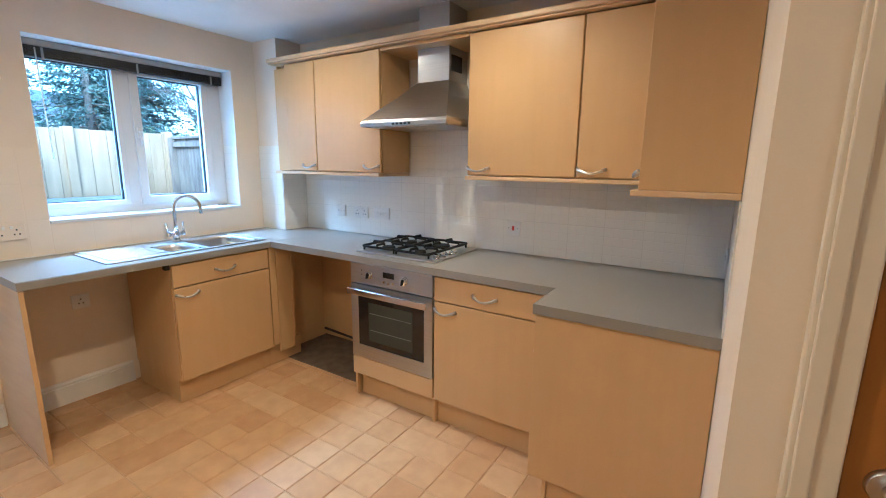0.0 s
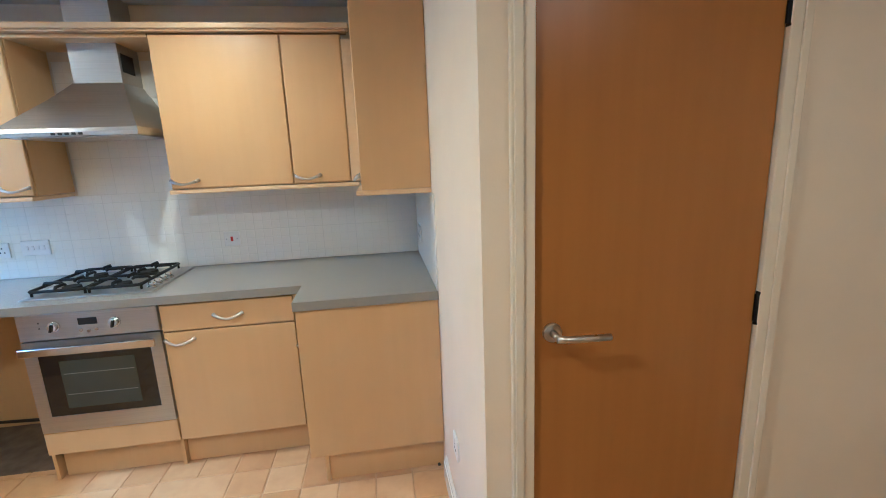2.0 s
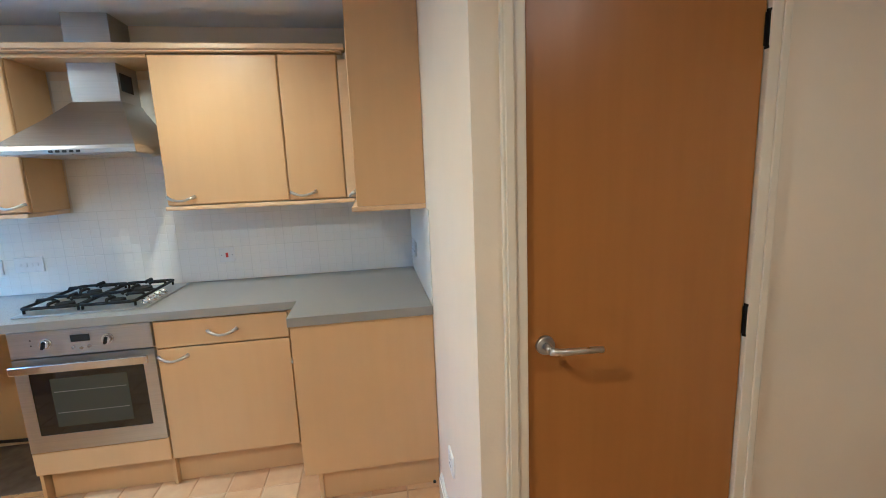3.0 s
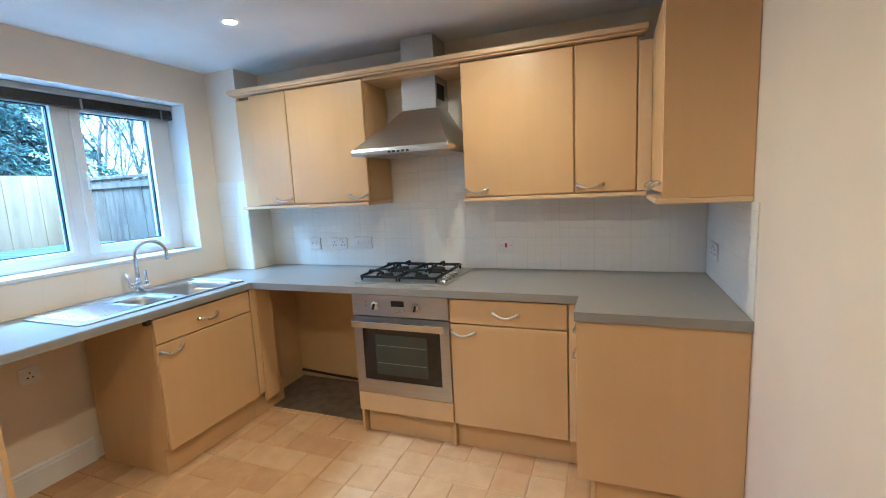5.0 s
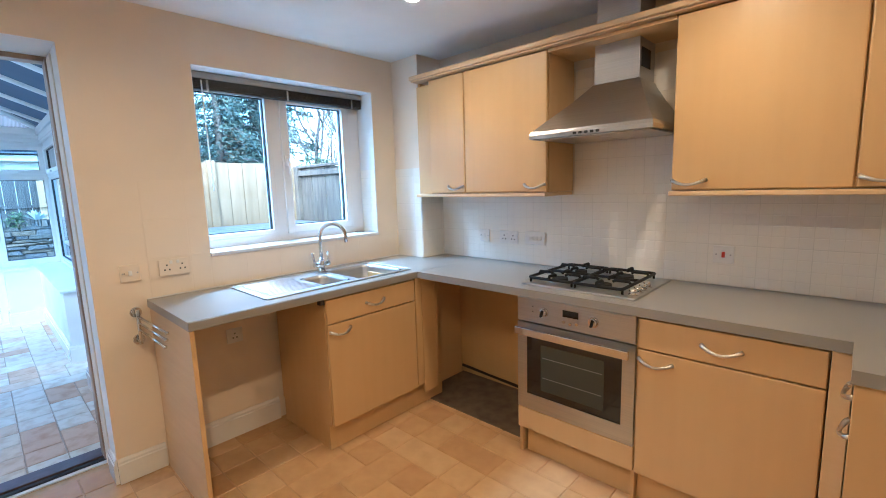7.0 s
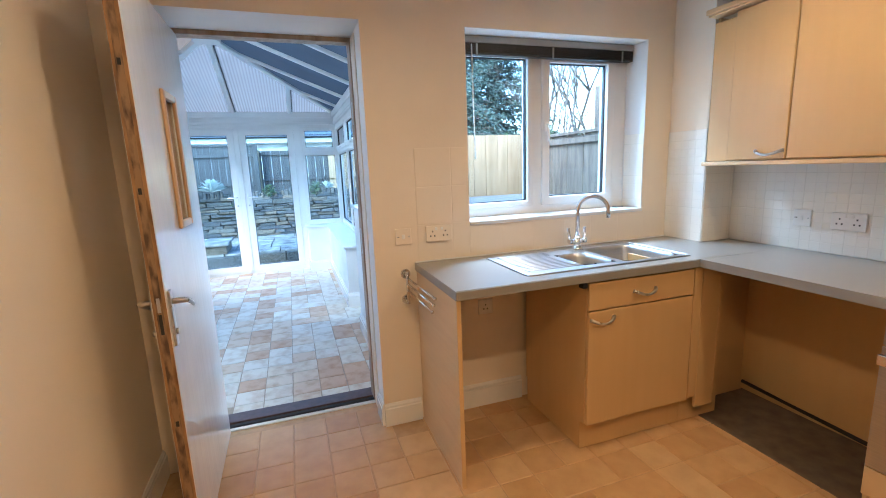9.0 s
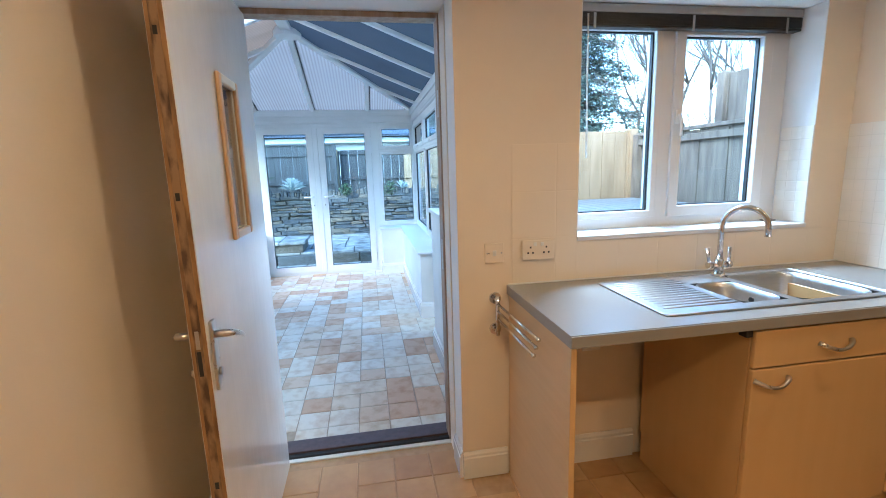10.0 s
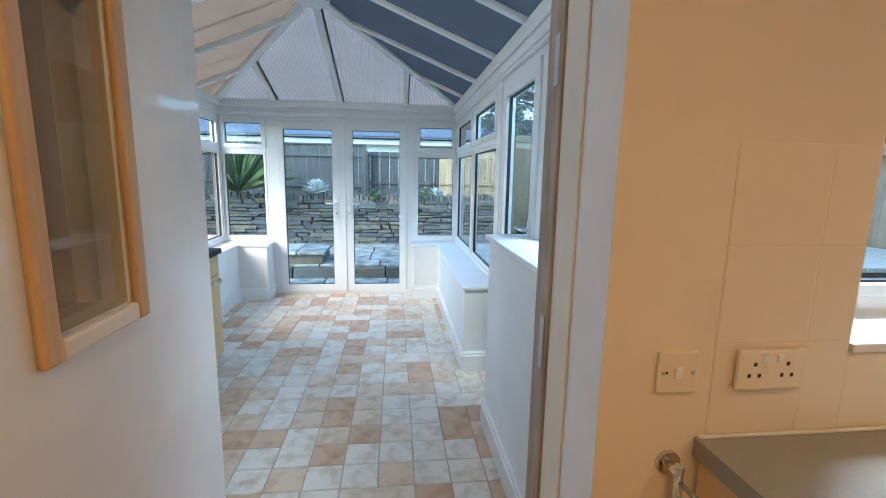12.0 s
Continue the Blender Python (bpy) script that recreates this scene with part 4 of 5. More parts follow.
fd = thing("french_doors", (EX - 0.03, YM, 0), "white plastic French doors with full-length glass, shut", "doors", kind="structure")
ff = part("outer_frame", grid_wall([-1.3945, 0.2615], [0, 2.082], [(-1.315, 0.185, 0.03, 2.03)], EX - 0.06, EX, 'x'), UPVC, fd)
for y0, y1, hs_ in ((-1.313, -0.598, 1), (-0.532, 0.183, -1)):
    lf = light_(fd, 'x', EX - 0.055, EX + 0.012, y0, y1, 0.032, 2.028, 0.085, "leaf")
    hy = (y1 - 0.042) if hs_ > 0 else (y0 + 0.042)
    hp = part("handle_plate", box((EX + 0.012, hy - 0.014, 0.93), (EX + 0.020, hy + 0.014, 1.15), 0.003), UPVC, lf, "white lever handle plate")
    part("lever", tube([(EX + 0.02, hy, 1.10), (EX + 0.05, hy, 1.10), (EX + 0.055, hy - hs_ * 0.02, 1.10), (EX + 0.055, hy - hs_ * 0.12, 1.10)], 0.009, 10), UPVC, hp, smooth=True)
    part("keyhole", cyl((EX + 0.019, hy, 0.985), (EX + 0.022, hy, 0.985), 0.008, seg=12), RUBBER, hp)
part("meeting_stile", box((EX - 0.05, -0.597, 0.032), (EX + 0.02, -0.533, 2.028), 0.004), UPVC, fd)


def window_bay(name, axis, t0, t1, us, v0=0.65, v1=2.082, trans=1.70, top=True, hop=(), label="white plastic conservatory window with an opening top light"):
    """A run of glazing: frame with mullions and a transom, fixed lights below, small top lights above."""
    c = ((t0 + t1) / 2, (us[0] + us[-1]) / 2, v0) if axis == 'x' else ((us[0] + us[-1]) / 2, (t0 + t1) / 2, v0)
    t = thing(name, c, label, "window", kind="structure")
    holes = []
    for a, b_ in zip(us, us[1:]):
        holes += [(a + 0.03, b_ - 0.03, v0 + 0.04, trans - 0.02), (a + 0.03, b_ - 0.03, trans + 0.02, v1 - 0.04)]
    f = part("outer_frame", grid_wall([us[0], us[-1]], [v0, v1], holes, t0, t1, axis), UPVC, t)
    for i, (a, b_) in enumerate(zip(us, us[1:])):
        light_(t, axis, t0 + 0.006, t1 + (0.005 if axis == 'x' else -0.006), a + 0.031, b_ - 0.031, v0 + 0.041, trans - 0.021, 0.028, "fixed_light")
        tl = light_(t, axis, t0 - (0 if axis == 'x' else 0.012), t1 + (0.012 if axis == 'x' else 0), a + 0.026, b_ - 0.026, trans + 0.016, v1 - 0.036, 0.05, "top_light")
        m_ = (a + b_) / 2
        if axis == 'x':
            hbm = box((t1 + 0.012, m_ - 0.045, trans + 0.024), (t1 + 0.03, m_ + 0.045, trans + 0.040), 0.004)
        else:
            hbm = box((m_ - 0.045, t0 - 0.03, trans + 0.024), (m_ + 0.045, t0 - 0.012, trans + 0.040), 0.004)
        part("catch", hbm, UPVC, tl, "white window catch")
    return t


window_bay("window_2", 'x', EX - 0.06, EX, [0.262, 0.80])
window_bay("window_3", 'x', EX - 0.06, EX, [-1.94, -1.395])
window_bay("window_4", 'y', YR, YR + 0.06, [-7.575, -6.48, -5.42])
window_bay("window_5", 'y', YL - 0.06, YL, [-7.575, -6.48, -5.42])
window_bay("window_6", 'y', YR, YR + 0.06, [-4.42, -3.41], v0=1.13)
for nm, x_, y_ in (("corner_post_1", EX - 0.06, YR + 0.02), ("corner_post_2", EX - 0.06, YL - 0.06)):
    structure(nm, box((x_ - 0.01, y_ - 0.0, 0.65), (x_ + 0.062, y_ + 0.05, 2.082), 0.004), UPVC, "white plastic corner post", "post")
structure("door_post", box((-5.419, YR - 0.012, 0), (-5.30, YR + 0.07, 2.082), 0.004), UPVC, "white plastic post beside the side door", "post")
sd = thing("door_2", (-4.86, YR, 0), "white plastic glazed side door, shut", "door", kind="structure")
part("outer_frame", grid_wall([-5.299, -4.42], [0, 2.082], [(-5.245, -4.475, 0.03, 2.04)], YR, YR + 0.06, 'y'), UPVC, sd)
sl_ = light_(sd, 'y', YR - 0.014, YR + 0.05, -5.243, -4.477, 0.032, 2.038, 0.088, "leaf")
hp = part("handle_plate", box((-4.545, YR - 0.024, 1.0), (-4.515, YR - 0.014, 1.22), 0.003), UPVC, sl_)
part("lever", tube([(-4.53, YR - 0.024, 1.16), (-4.53, YR - 0.055, 1.16), (-4.56, YR - 0.06, 1.16), (-4.65, YR - 0.06, 1.16)], 0.009, 10), CHROME, hp, smooth=True)

# eaves beam with a stepped cornice on its inner face
for nm, lo_, hi_ in (("eaves_end", (EX - 0.07, -1.99, 2.083), (EX + 0.03, 0.86, 2.25)), ("eaves_right", (EX + 0.031, YR - 0.03, 2.083), (-3.41, 0.86, 2.25)), ("eaves_left", (EX + 0.031, -1.99, 2.083), (-3.41, YL + 0.03, 2.25))):
    bm = box(lo_, hi_, 0.006)
    if nm == "eaves_end":
        box((EX + 0.03, YL + 0.03, 2.17), (EX + 0.055, YR - 0.03, 2.25), 0.008, bm)
        box((EX + 0.03, YL + 0.03, 2.10), (EX + 0.04, YR - 0.03, 2.13), 0.004, bm)
    elif nm == "eaves_right":
        box((EX + 0.056, YR - 0.055, 2.17), (-3.41, YR - 0.03, 2.25), 0.008, bm)
        box((EX + 0.056, YR - 0.04, 2.10), (-3.41, YR - 0.03, 2.13), 0.004, bm)
    else:
        box((EX + 0.056, YL + 0.03, 2.17), (-3.41, YL + 0.055, 2.25), 0.008, bm)
    structure(nm, bm, UPVC, "white plastic eaves beam with a stepped moulding", "beam")


def poly_mat(name, tint, clear, stripes):
    """Fluted polycarbonate sheet: light passes, scattered, with fine ribs."""
    m = bpy.data.materials.new(name)
    m.use_nodes = True
    n, l = m.node_tree.nodes, m.node_tree.links
    n.remove(n["Principled BSDF"])
    tl, tr, df_, gl = n.new("ShaderNodeBsdfTranslucent"), n.new("ShaderNodeBsdfTransparent"), n.new("ShaderNodeBsdfDiffuse"), n.new("ShaderNodeBsdfGlossy")
    a, b_, c = n.new("ShaderNodeMixShader"), n.new("ShaderNodeMixShader"), n.new("ShaderNodeMixShader")
    tc, wv, ns, mr, cm = n.new("ShaderNodeTexCoord"), n.new("ShaderNodeTexWave"), n.new("ShaderNodeTexNoise"), n.new("ShaderNodeMapRange"), n.new("ShaderNodeMix")
    wv.bands_direction = stripes
    wv.inputs["Scale"].default_value = 0.314 / 0.034
    ns.inputs["Scale"].default_value, ns.inputs["Detail"].default_value = 3.0, 6.0
    l.new(tc.outputs["Object"], wv.inputs["Vector"])
    l.new(tc.outputs["Object"], ns.inputs["Vector"])
    cm.data_type = 'RGBA'
    cm.inputs["A"].default_value, cm.inputs["B"].default_value = (*tint, 1), (*[t_ * 0.8 for t_ in tint], 1)
    l.new(ns.outputs["Fac"], cm.inputs["Factor"])
    for s in (tl, tr, df_):
        l.new(cm.outputs["Result"], s.inputs[0])
    mr.inputs["To Min"].default_value, mr.inputs["To Max"].default_value = clear
    l.new(wv.outputs["Fac"], mr.inputs["Value"])
    a.inputs[0].default_value = 0.35
    l.new(tl.outputs[0], a.inputs[1])
    l.new(df_.outputs[0], a.inputs[2])
    l.new(mr.outputs[0], b_.inputs[0])
    l.new(a.outputs[0], b_.inputs[1])
    l.new(tr.outputs[0], b_.inputs[2])
    gl.inputs["Roughness"].default_value = 0.25
    c.inputs[0].default_value = 0.06
    l.new(b_.outputs[0], c.inputs[1])
    l.new(gl.outputs[0], c.inputs[2])
    l.new(c.outputs[0], n["Material Output"].inputs[0])
    return m


# one roof sheet toned per slope: each slope's light or shade is in its tint
POLY_END = poly_mat("fluted polycarbonate, bright end slope", (0.42, 0.395, 0.37), (0.02, 0.45), 'Y')
POLY_RIGHT = poly_mat("fluted polycarbonate, shaded right slope", (0.16, 0.18, 0.20), (0.04, 0.10), 'X')
POLY_LEFT = poly_mat("fluted polycarbonate, dimmer left slope", (0.35, 0.30, 0.255), (0.05, 0.18), 'X')
# near left bays made clearer than the rest, to brighten the floor below
POLY_NEAR = poly_mat("fluted polycarbonate, cleared to let light in", (0.88, 0.86, 0.82), (0.45, 0.85), 'X')
HUBX, RZ, X_E, YRO, YLO = -5.90, 2.81, -7.61, 0.83, -1.97
rf = thing("conservatory_roof", (-5.5, YM, EAVE), "hipped polycarbonate conservatory roof with white glazing bars", "roof", kind="structure")


def zr(x, y):
    """Height of the roof plane over a point of the plan."""
    zs = EAVE + (RZ - EAVE) * (min(YRO - y, y - YLO)) / (YRO - YM)
    ze = EAVE + (RZ - EAVE) * (x - X_E) / (HUBX - X_E)
    return min(zs, ze)


def beam(p, q, w, h, up=(0, 0, 1), drop=0.0, bev=0.006):
    """A straight bar from p to q of width w and depth h, hung under the line."""
    p, q = Vector(p), Vector(q)
    d = (q - p).normalized()
    s = d.cross(Vector(up)).normalized()
    u = s.cross(d).normalized()
    m = Matrix((s, d, u)).transposed().to_4x4()
    m.translation = (p + q) / 2
    L = (q - p).length
    return box((-w / 2, -L / 2, -h - drop), (w / 2, L / 2, -drop), bev, m=m)


def sheet(pts, mt, name="panel"):
    bm = bmesh.new()
    f = bm.faces.new([bm.verts.new((x, y, zr(x, y))) for x, y in pts])
    nrm = f.normal.copy() if f.normal.length else Vector((0, 0, 1))
    f.normal_update()
    nrm = f.normal if f.normal.z > 0 else -f.normal
    r = bmesh.ops.extrude_face_region(bm, geom=[f])
    for v in r["geom"]:
        if isinstance(v, bmesh.types.BMVert):
            v.co += nrm * 0.016
    return part(name, bm, mt, rf)


def hipy(x, s):
    return (YRO if s > 0 else YLO) + ((YM - YRO) if s > 0 else (YM - YLO)) * (x - X_E) / (HUBX - X_E)


XS = [-3.41, -3.95, -4.68, -5.41, HUBX, -6.63, -7.2, X_E]
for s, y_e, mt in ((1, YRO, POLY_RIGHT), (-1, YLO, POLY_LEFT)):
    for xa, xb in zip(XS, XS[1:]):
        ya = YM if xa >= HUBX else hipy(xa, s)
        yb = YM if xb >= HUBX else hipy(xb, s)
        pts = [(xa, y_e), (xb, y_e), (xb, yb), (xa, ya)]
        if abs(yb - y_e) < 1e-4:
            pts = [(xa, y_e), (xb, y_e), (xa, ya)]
        # the cleared sheet is a daylight aid, only in the near left bays
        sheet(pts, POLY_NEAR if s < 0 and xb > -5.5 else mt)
    for x in (-3.44, -3.95, -4.68, -5.41, -6.2, -6.95):
        yt = YM if x >= HUBX else hipy(x, s)
        bar = part("glazing_bar", beam((x, y_e, zr(x, y_e)), (x, yt, zr(x, yt)), 0.052, 0.045, bev=0.01), UPVC, rf)
        part("gasket", beam((x - 0.031, y_e, zr(x, y_e)), (x - 0.031, yt, zr(x, yt)), 0.010, 0.010, bev=0), RUBBER, bar)
    part("hip_bar", beam((X_E, y_e, EAVE), (HUBX, YM, RZ), 0.075, 0.055, bev=0.012), UPVC, rf)
EY = [YLO, -1.30, YM, 0.16, YRO]
xh = lambda y: X_E + (HUBX - X_E) * ((YRO - y) / (YRO - YM) if y > YM else (y - YLO) / (YM - YLO))
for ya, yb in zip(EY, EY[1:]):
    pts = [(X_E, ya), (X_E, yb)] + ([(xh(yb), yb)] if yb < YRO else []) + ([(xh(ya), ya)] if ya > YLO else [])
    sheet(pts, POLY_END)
for y in EY[1:-1]:
    bar = part("glazing_bar", beam((X_E, y, EAVE), (xh(y), y, zr(xh(y), y)), 0.058, 0.045, bev=0.01), UPVC, rf)
    part("gasket", beam((X_E, y + 0.036, EAVE), (xh(y) - 0.03, y + 0.036, zr(xh(y), y) - 0.01), 0.014, 0.012, bev=0), RUBBER, bar)
part("ridge", beam((-3.41, YM, RZ), (HUBX, YM, RZ), 0.11, 0.07, bev=0.015), UPVC, rf)
hubm = cyl((HUBX, YM, RZ - 0.10), (HUBX, YM, RZ + 0.01), 0.13, 0.13, 8)
part("hub", hubm, UPVC, rf)

# dark-topped cabinet along the left side
cab = base_unit(Matrix.Translation((-4.85, -1.195, 0)) @ Matrix.Rotation(radians(180), 4, 'Z'), 0.60, "beige base cabinet with a dark worktop in the conservatory", handle_side=1, depth=0.51)
part("worktop", box((-5.47, -1.71, 0.872), (-4.83, -1.175, 0.91), 0.006), BLACKIRON, cab, "dark worktop")


# ---- sockets, switches and small kitchen things ----
def plate(at, nrm, w, label, kind_="socket", h=0.086, name="socket", mt=None):
    """A wall plate with its pins or rockers; nrm is the way it faces."""
    n_ = Vector(nrm)
    m = Matrix.Translation(at) @ Matrix.Rotation(math.atan2(n_.y, n_.x) + math.pi / 2, 4, 'Z')
    t = thing(name, at, label, "switch" if kind_ != "socket" else "socket", "wall plates")
    part("faceplate", box((-w / 2, -0.009, -h / 2), (w / 2, 0, h / 2), 0.003, m=m), mt or PLASTIC, t)
    g = 2 if w > 0.1 else 1
    for k in range(g):
        cx = (k - (g - 1) / 2) * 0.072
        if kind_ == "socket":
            for dx, dz in ((0, 0.012), (-0.011, -0.012), (0.011, -0.012)):
                part("pin_hole", box((cx + dx - 0.0035, -0.0096, dz - 0.004), (cx + dx + 0.0035, -0.009, dz + 0.004), m=m), RUBBER, t)
            part("rocker", box((cx * 0.45 - 0.007, -0.013, 0.018), (cx * 0.45 + 0.007, -0.009, 0.034), 0.002, m=m), PLASTIC, t)
    if kind_ == "gang":
        for k in range(4):
            part("rocker", box((-0.05 + k * 0.028, -0.013, -0.012), (-0.034 + k * 0.028, -0.009, 0.012), 0.002, m=m), PLASTIC, t)
    if kind_ == "red":
        part("rocker", box((-0.007, -0.014, -0.014), (0.007, -0.009, 0.014), 0.002, m=m), RED, t, "red rocker switch")
        for dx in (-0.03, 0.03):
            part("screw", cyl((dx, -0.009, 0), (dx, -0.0105, 0), 0.004, seg=10, m=m), STEEL, t)
    if kind_ == "spur":
        part("rocker", box((-0.008, -0.013, -0.012), (0.008, -0.009, 0.012), 0.002, m=m), PLASTIC, t)
        part("indicator", box((-0.026, -0.0096, -0.002), (-0.022, -0.009, 0.003), m=m), RUBBER, t)
        for dx in (-0.031, 0.031):
            part("screw", cyl((dx, -0.009, 0), (dx, -0.0105, 0), 0.004, seg=10, m=m), STEEL, t)
    return t


TW = 0.008
plate((-2.335, YN - TW, 1.08), (0, -1, 0), 0.086, "white fused switch plate on the tiles", "spur", name="switch")
plate((-2.130, YN - TW, 1.078), (0, -1, 0), 0.146, "white double socket on the tiles")
plate((-1.925, YN - TW, 1.083), (0, -1, 0), 0.146, "white four-gang switch plate on the tiles", "gang", name="switch")
plate((-0.875, YN - TW, 1.066), (0, -1, 0), 0.088, "white cooker switch with a red rocker", "red", name="switch")
plate((XE - TW, 2.36, 1.07), (-1, 0, 0), 0.146, "white double socket at the worktop end")
plate((XE, 1.33, 0.395), (-1, 0, 0), 0.086, "white single socket low on the wall end")
plate((XW, 0.612, 1.058), (1, 0, 0), 0.086, "cream switch plate beside the back door", "spur", name="switch", mt=PAINT)
plate((XW + 0.007, 0.808, 1.062), (1, 0, 0), 0.146, "cream double socket beside the window", mt=PAINT)
plate((XW, 1.075, 0.61), (1, 0, 0), 0.09, "white socket inside the empty appliance bay")

tr_ = thing("towel_rail", (XW, 0.615, 0.78), "chrome three-arm swivel towel rail", "towel rail")
for zz in (0.857, 0.716):
    rz_ = cyl((XW, 0.615, zz), (XW + 0.008, 0.615, zz), 0.027, 0.025, 22)
    cyl((XW + 0.008, 0.615, zz), (XW + 0.042, 0.615, zz), 0.010, seg=14, bm=rz_)
    part("rosette", rz_, CHROME, tr_)
part("pivot", cyl((XW + 0.040, 0.615, 0.700), (XW + 0.040, 0.615, 0.875), 0.009, seg=14), CHROME, tr_)
for i, zz in enumerate((0.842, 0.810, 0.776)):
    ab = tube([(XW + 0.040, 0.615, zz), (XW + 0.465 - 0.012 * i, 0.630 - 0.004 * i, zz)], 0.0055, 10)
    bmesh.ops.create_uvsphere(ab, u_segments=10, v_segments=8, radius=0.0085, matrix=Matrix.Translation((XW + 0.465 - 0.012 * i, 0.630 - 0.004 * i, zz)))
    part("arm", ab, CHROME, tr_, smooth=True)

GLOW = bpy.data.materials.new("lit halogen lens")
GLOW.use_nodes = True
GLOW.node_tree.nodes["Principled BSDF"].inputs["Emission Color"].default_value = (1, 0.86, 0.66, 1)
GLOW.node_tree.nodes["Principled BSDF"].inputs["Emission Strength"].default_value = 14
# the two added lamps get a fitting like the rest
for lx, ly in DOWNLIGHTS:
    dl = thing("downlight", (lx, ly, CEIL - 0.008), "recessed ceiling downlight, lit, with a white rim", "ceiling light", "downlights")
    ring = bmesh.new()
    prof = [(0.046, 0.0), (0.044, -0.006), (0.036, -0.008), (0.030, -0.004), (0.030, 0.0)]
    rr = []
    for k in range(28):
        a = 2 * math.pi * k / 28
        rr.append([ring.verts.new((lx + r_ * math.cos(a), ly + r_ * math.sin(a), CEIL + z_)) for r_, z_ in prof])
    for k in range(28):
        for j in range(len(prof) - 1):
            ring.faces.new((rr[k][j], rr[(k + 1) % 28][j], rr[(k + 1) % 28][j + 1], rr[k][j + 1])).smooth = True
    part("rim", ring, PLASTIC, dl)
    part("lens", cyl((lx, ly, CEIL - 0.0035), (lx, ly, CEIL - 0.001), 0.029, seg=24), GLOW, dl, "glowing lamp lens")

b = tube([(-2.56, 2.57, 0.06), (-2.3, 2.575, 0.045), (-1.95, 2.57, 0.03), (-1.70, 2.57, 0.03)], 0.011, 8)
solo("waste_pipe", b, RUBBER, "black pipe along the wall in the empty bay", "pipe", smooth=True)
solo("bracket", box((-2.44, 1.29, 0.84), (-2.405, 1.316, 0.868), 0.004), RUBBER, "small dark fixing under the worktop", "bracket")
solo("door_stop", cyl((0.215, 1.733, 0.003), (0.215, 1.748, 0.003), 0.007, seg=10), RUBBER, "tiny black stop at the plinth", "stop")
solo("bay_floor", box((XF - 0.17, 2.10, -0.0035), (OX0 - 0.002, YN - 0.002, 0.003), 0.001), SLABGREY, "bare brown-grey screed floor of the empty bay", "floor patch")

# ---- outdoors ----
EARTH = mat("dark earth and moss", (0.035, 0.038, 0.021), 0.95, col2=(0.063, 0.052, 0.032), scale=(3, 3, 3), bump=0.6, bscale=(14, 14, 14))
PAVING = mat("grey paving stone", (0.36, 0.35, 0.33), 0.8, col2=(0.25, 0.24, 0.23), scale=(5, 5, 5), bump=0.3, bscale=(30, 30, 30), rand=("object", [(0.36, 0.33, 0.29), (0.31, 0.29, 0.26), (0.40, 0.36, 0.315), (0.33, 0.305, 0.285)]))
STONE = mat("brown grey slate stone", (0.2, 0.19, 0.17), 0.85, col2=(0.6, 0.58, 0.55), scale=(14, 14, 22), detail=8, bump=0.8, bscale=(22, 22, 40), rand=("object", [(0.094, 0.091, 0.088), (0.127, 0.110, 0.091), (0.072, 0.072, 0.074), (0.154, 0.121, 0.088), (0.110, 0.107, 0.102), (0.088, 0.083, 0.072)]), fac=(0.4, 0.65))
NEWFENCE = mat("new pale fence board", (0.38, 0.26, 0.15), 0.75, col2=(0.26, 0.17, 0.09), scale=(10, 10, 1.6), bump=0.2, bscale=(60, 60, 5))
OLDFENCE = mat("weathered grey fence board", (0.068, 0.066, 0.062), 0.85, col2=(0.040, 0.038, 0.036), scale=(14, 14, 2.0), bump=0.3, bscale=(60, 60, 5))
DECKING = mat("pale wet decking", (0.240, 0.264, 0.264), 0.35, col2=(0.192, 0.216, 0.216), scale=(3, 40, 10), bump=0.2)
BARK = mat("grey bark", (0.12, 0.11, 0.095), 0.9, col2=(0.08, 0.072, 0.062), scale=(20, 20, 6), bump=0.5)
NEEDLE = mat("conifer needles", (0.035, 0.065, 0.045), 0.7, col2=(0.06, 0.095, 0.06), scale=(2, 2, 2), rand=("island", [(0.06, 0.105, 0.09), (0.085, 0.135, 0.11), (0.11, 0.16, 0.13), (0.05, 0.085, 0.075)]))
LEAFM = mat("evergreen leaf", (0.05, 0.09, 0.03), 0.5, col2=(0.7, 0.7, 0.7), scale=(6, 6, 6), rand=("island", [(0.05, 0.09, 0.03), (0.08, 0.12, 0.04), (0.035, 0.065, 0.02), (0.10, 0.12, 0.05)]))
PALELEAF = mat("silver leaf", (0.45, 0.48, 0.44), 0.55, col2=(0.36, 0.40, 0.36), scale=(9, 9, 9))
RENDERW = mat("white render", (0.585, 0.585, 0.570), 0.8, scale=(3, 3, 3), bump=0.1, bscale=(40, 40, 40))
SLATE = mat("grey roof slate", (0.09, 0.095, 0.11), 0.6, col2=(0.06, 0.065, 0.075), scale=(6, 6, 6), bump=0.3)

structure("ground", box((-400, -400, -0.5), (400, 400, -0.20)), EARTH, "bare dark garden ground", "ground")
structure("raised_bed", box((-60, -40, -0.19), (-11.12, 40, 0.98)), EARTH, "raised earth bed behind the stone wall", "ground")
terr = structure("terrace", box((-11.10, -5, -0.19), (-8.93, 3.9, 0.06)), EARTH, "raised stone terrace", "pavement")
pat = structure("patio", box((-8.92, -5, -0.19), (-7.66, 0.9, -0.135)), EARTH, "stone patio outside the French doors", "pavement")
rp_ = random.Random(4)
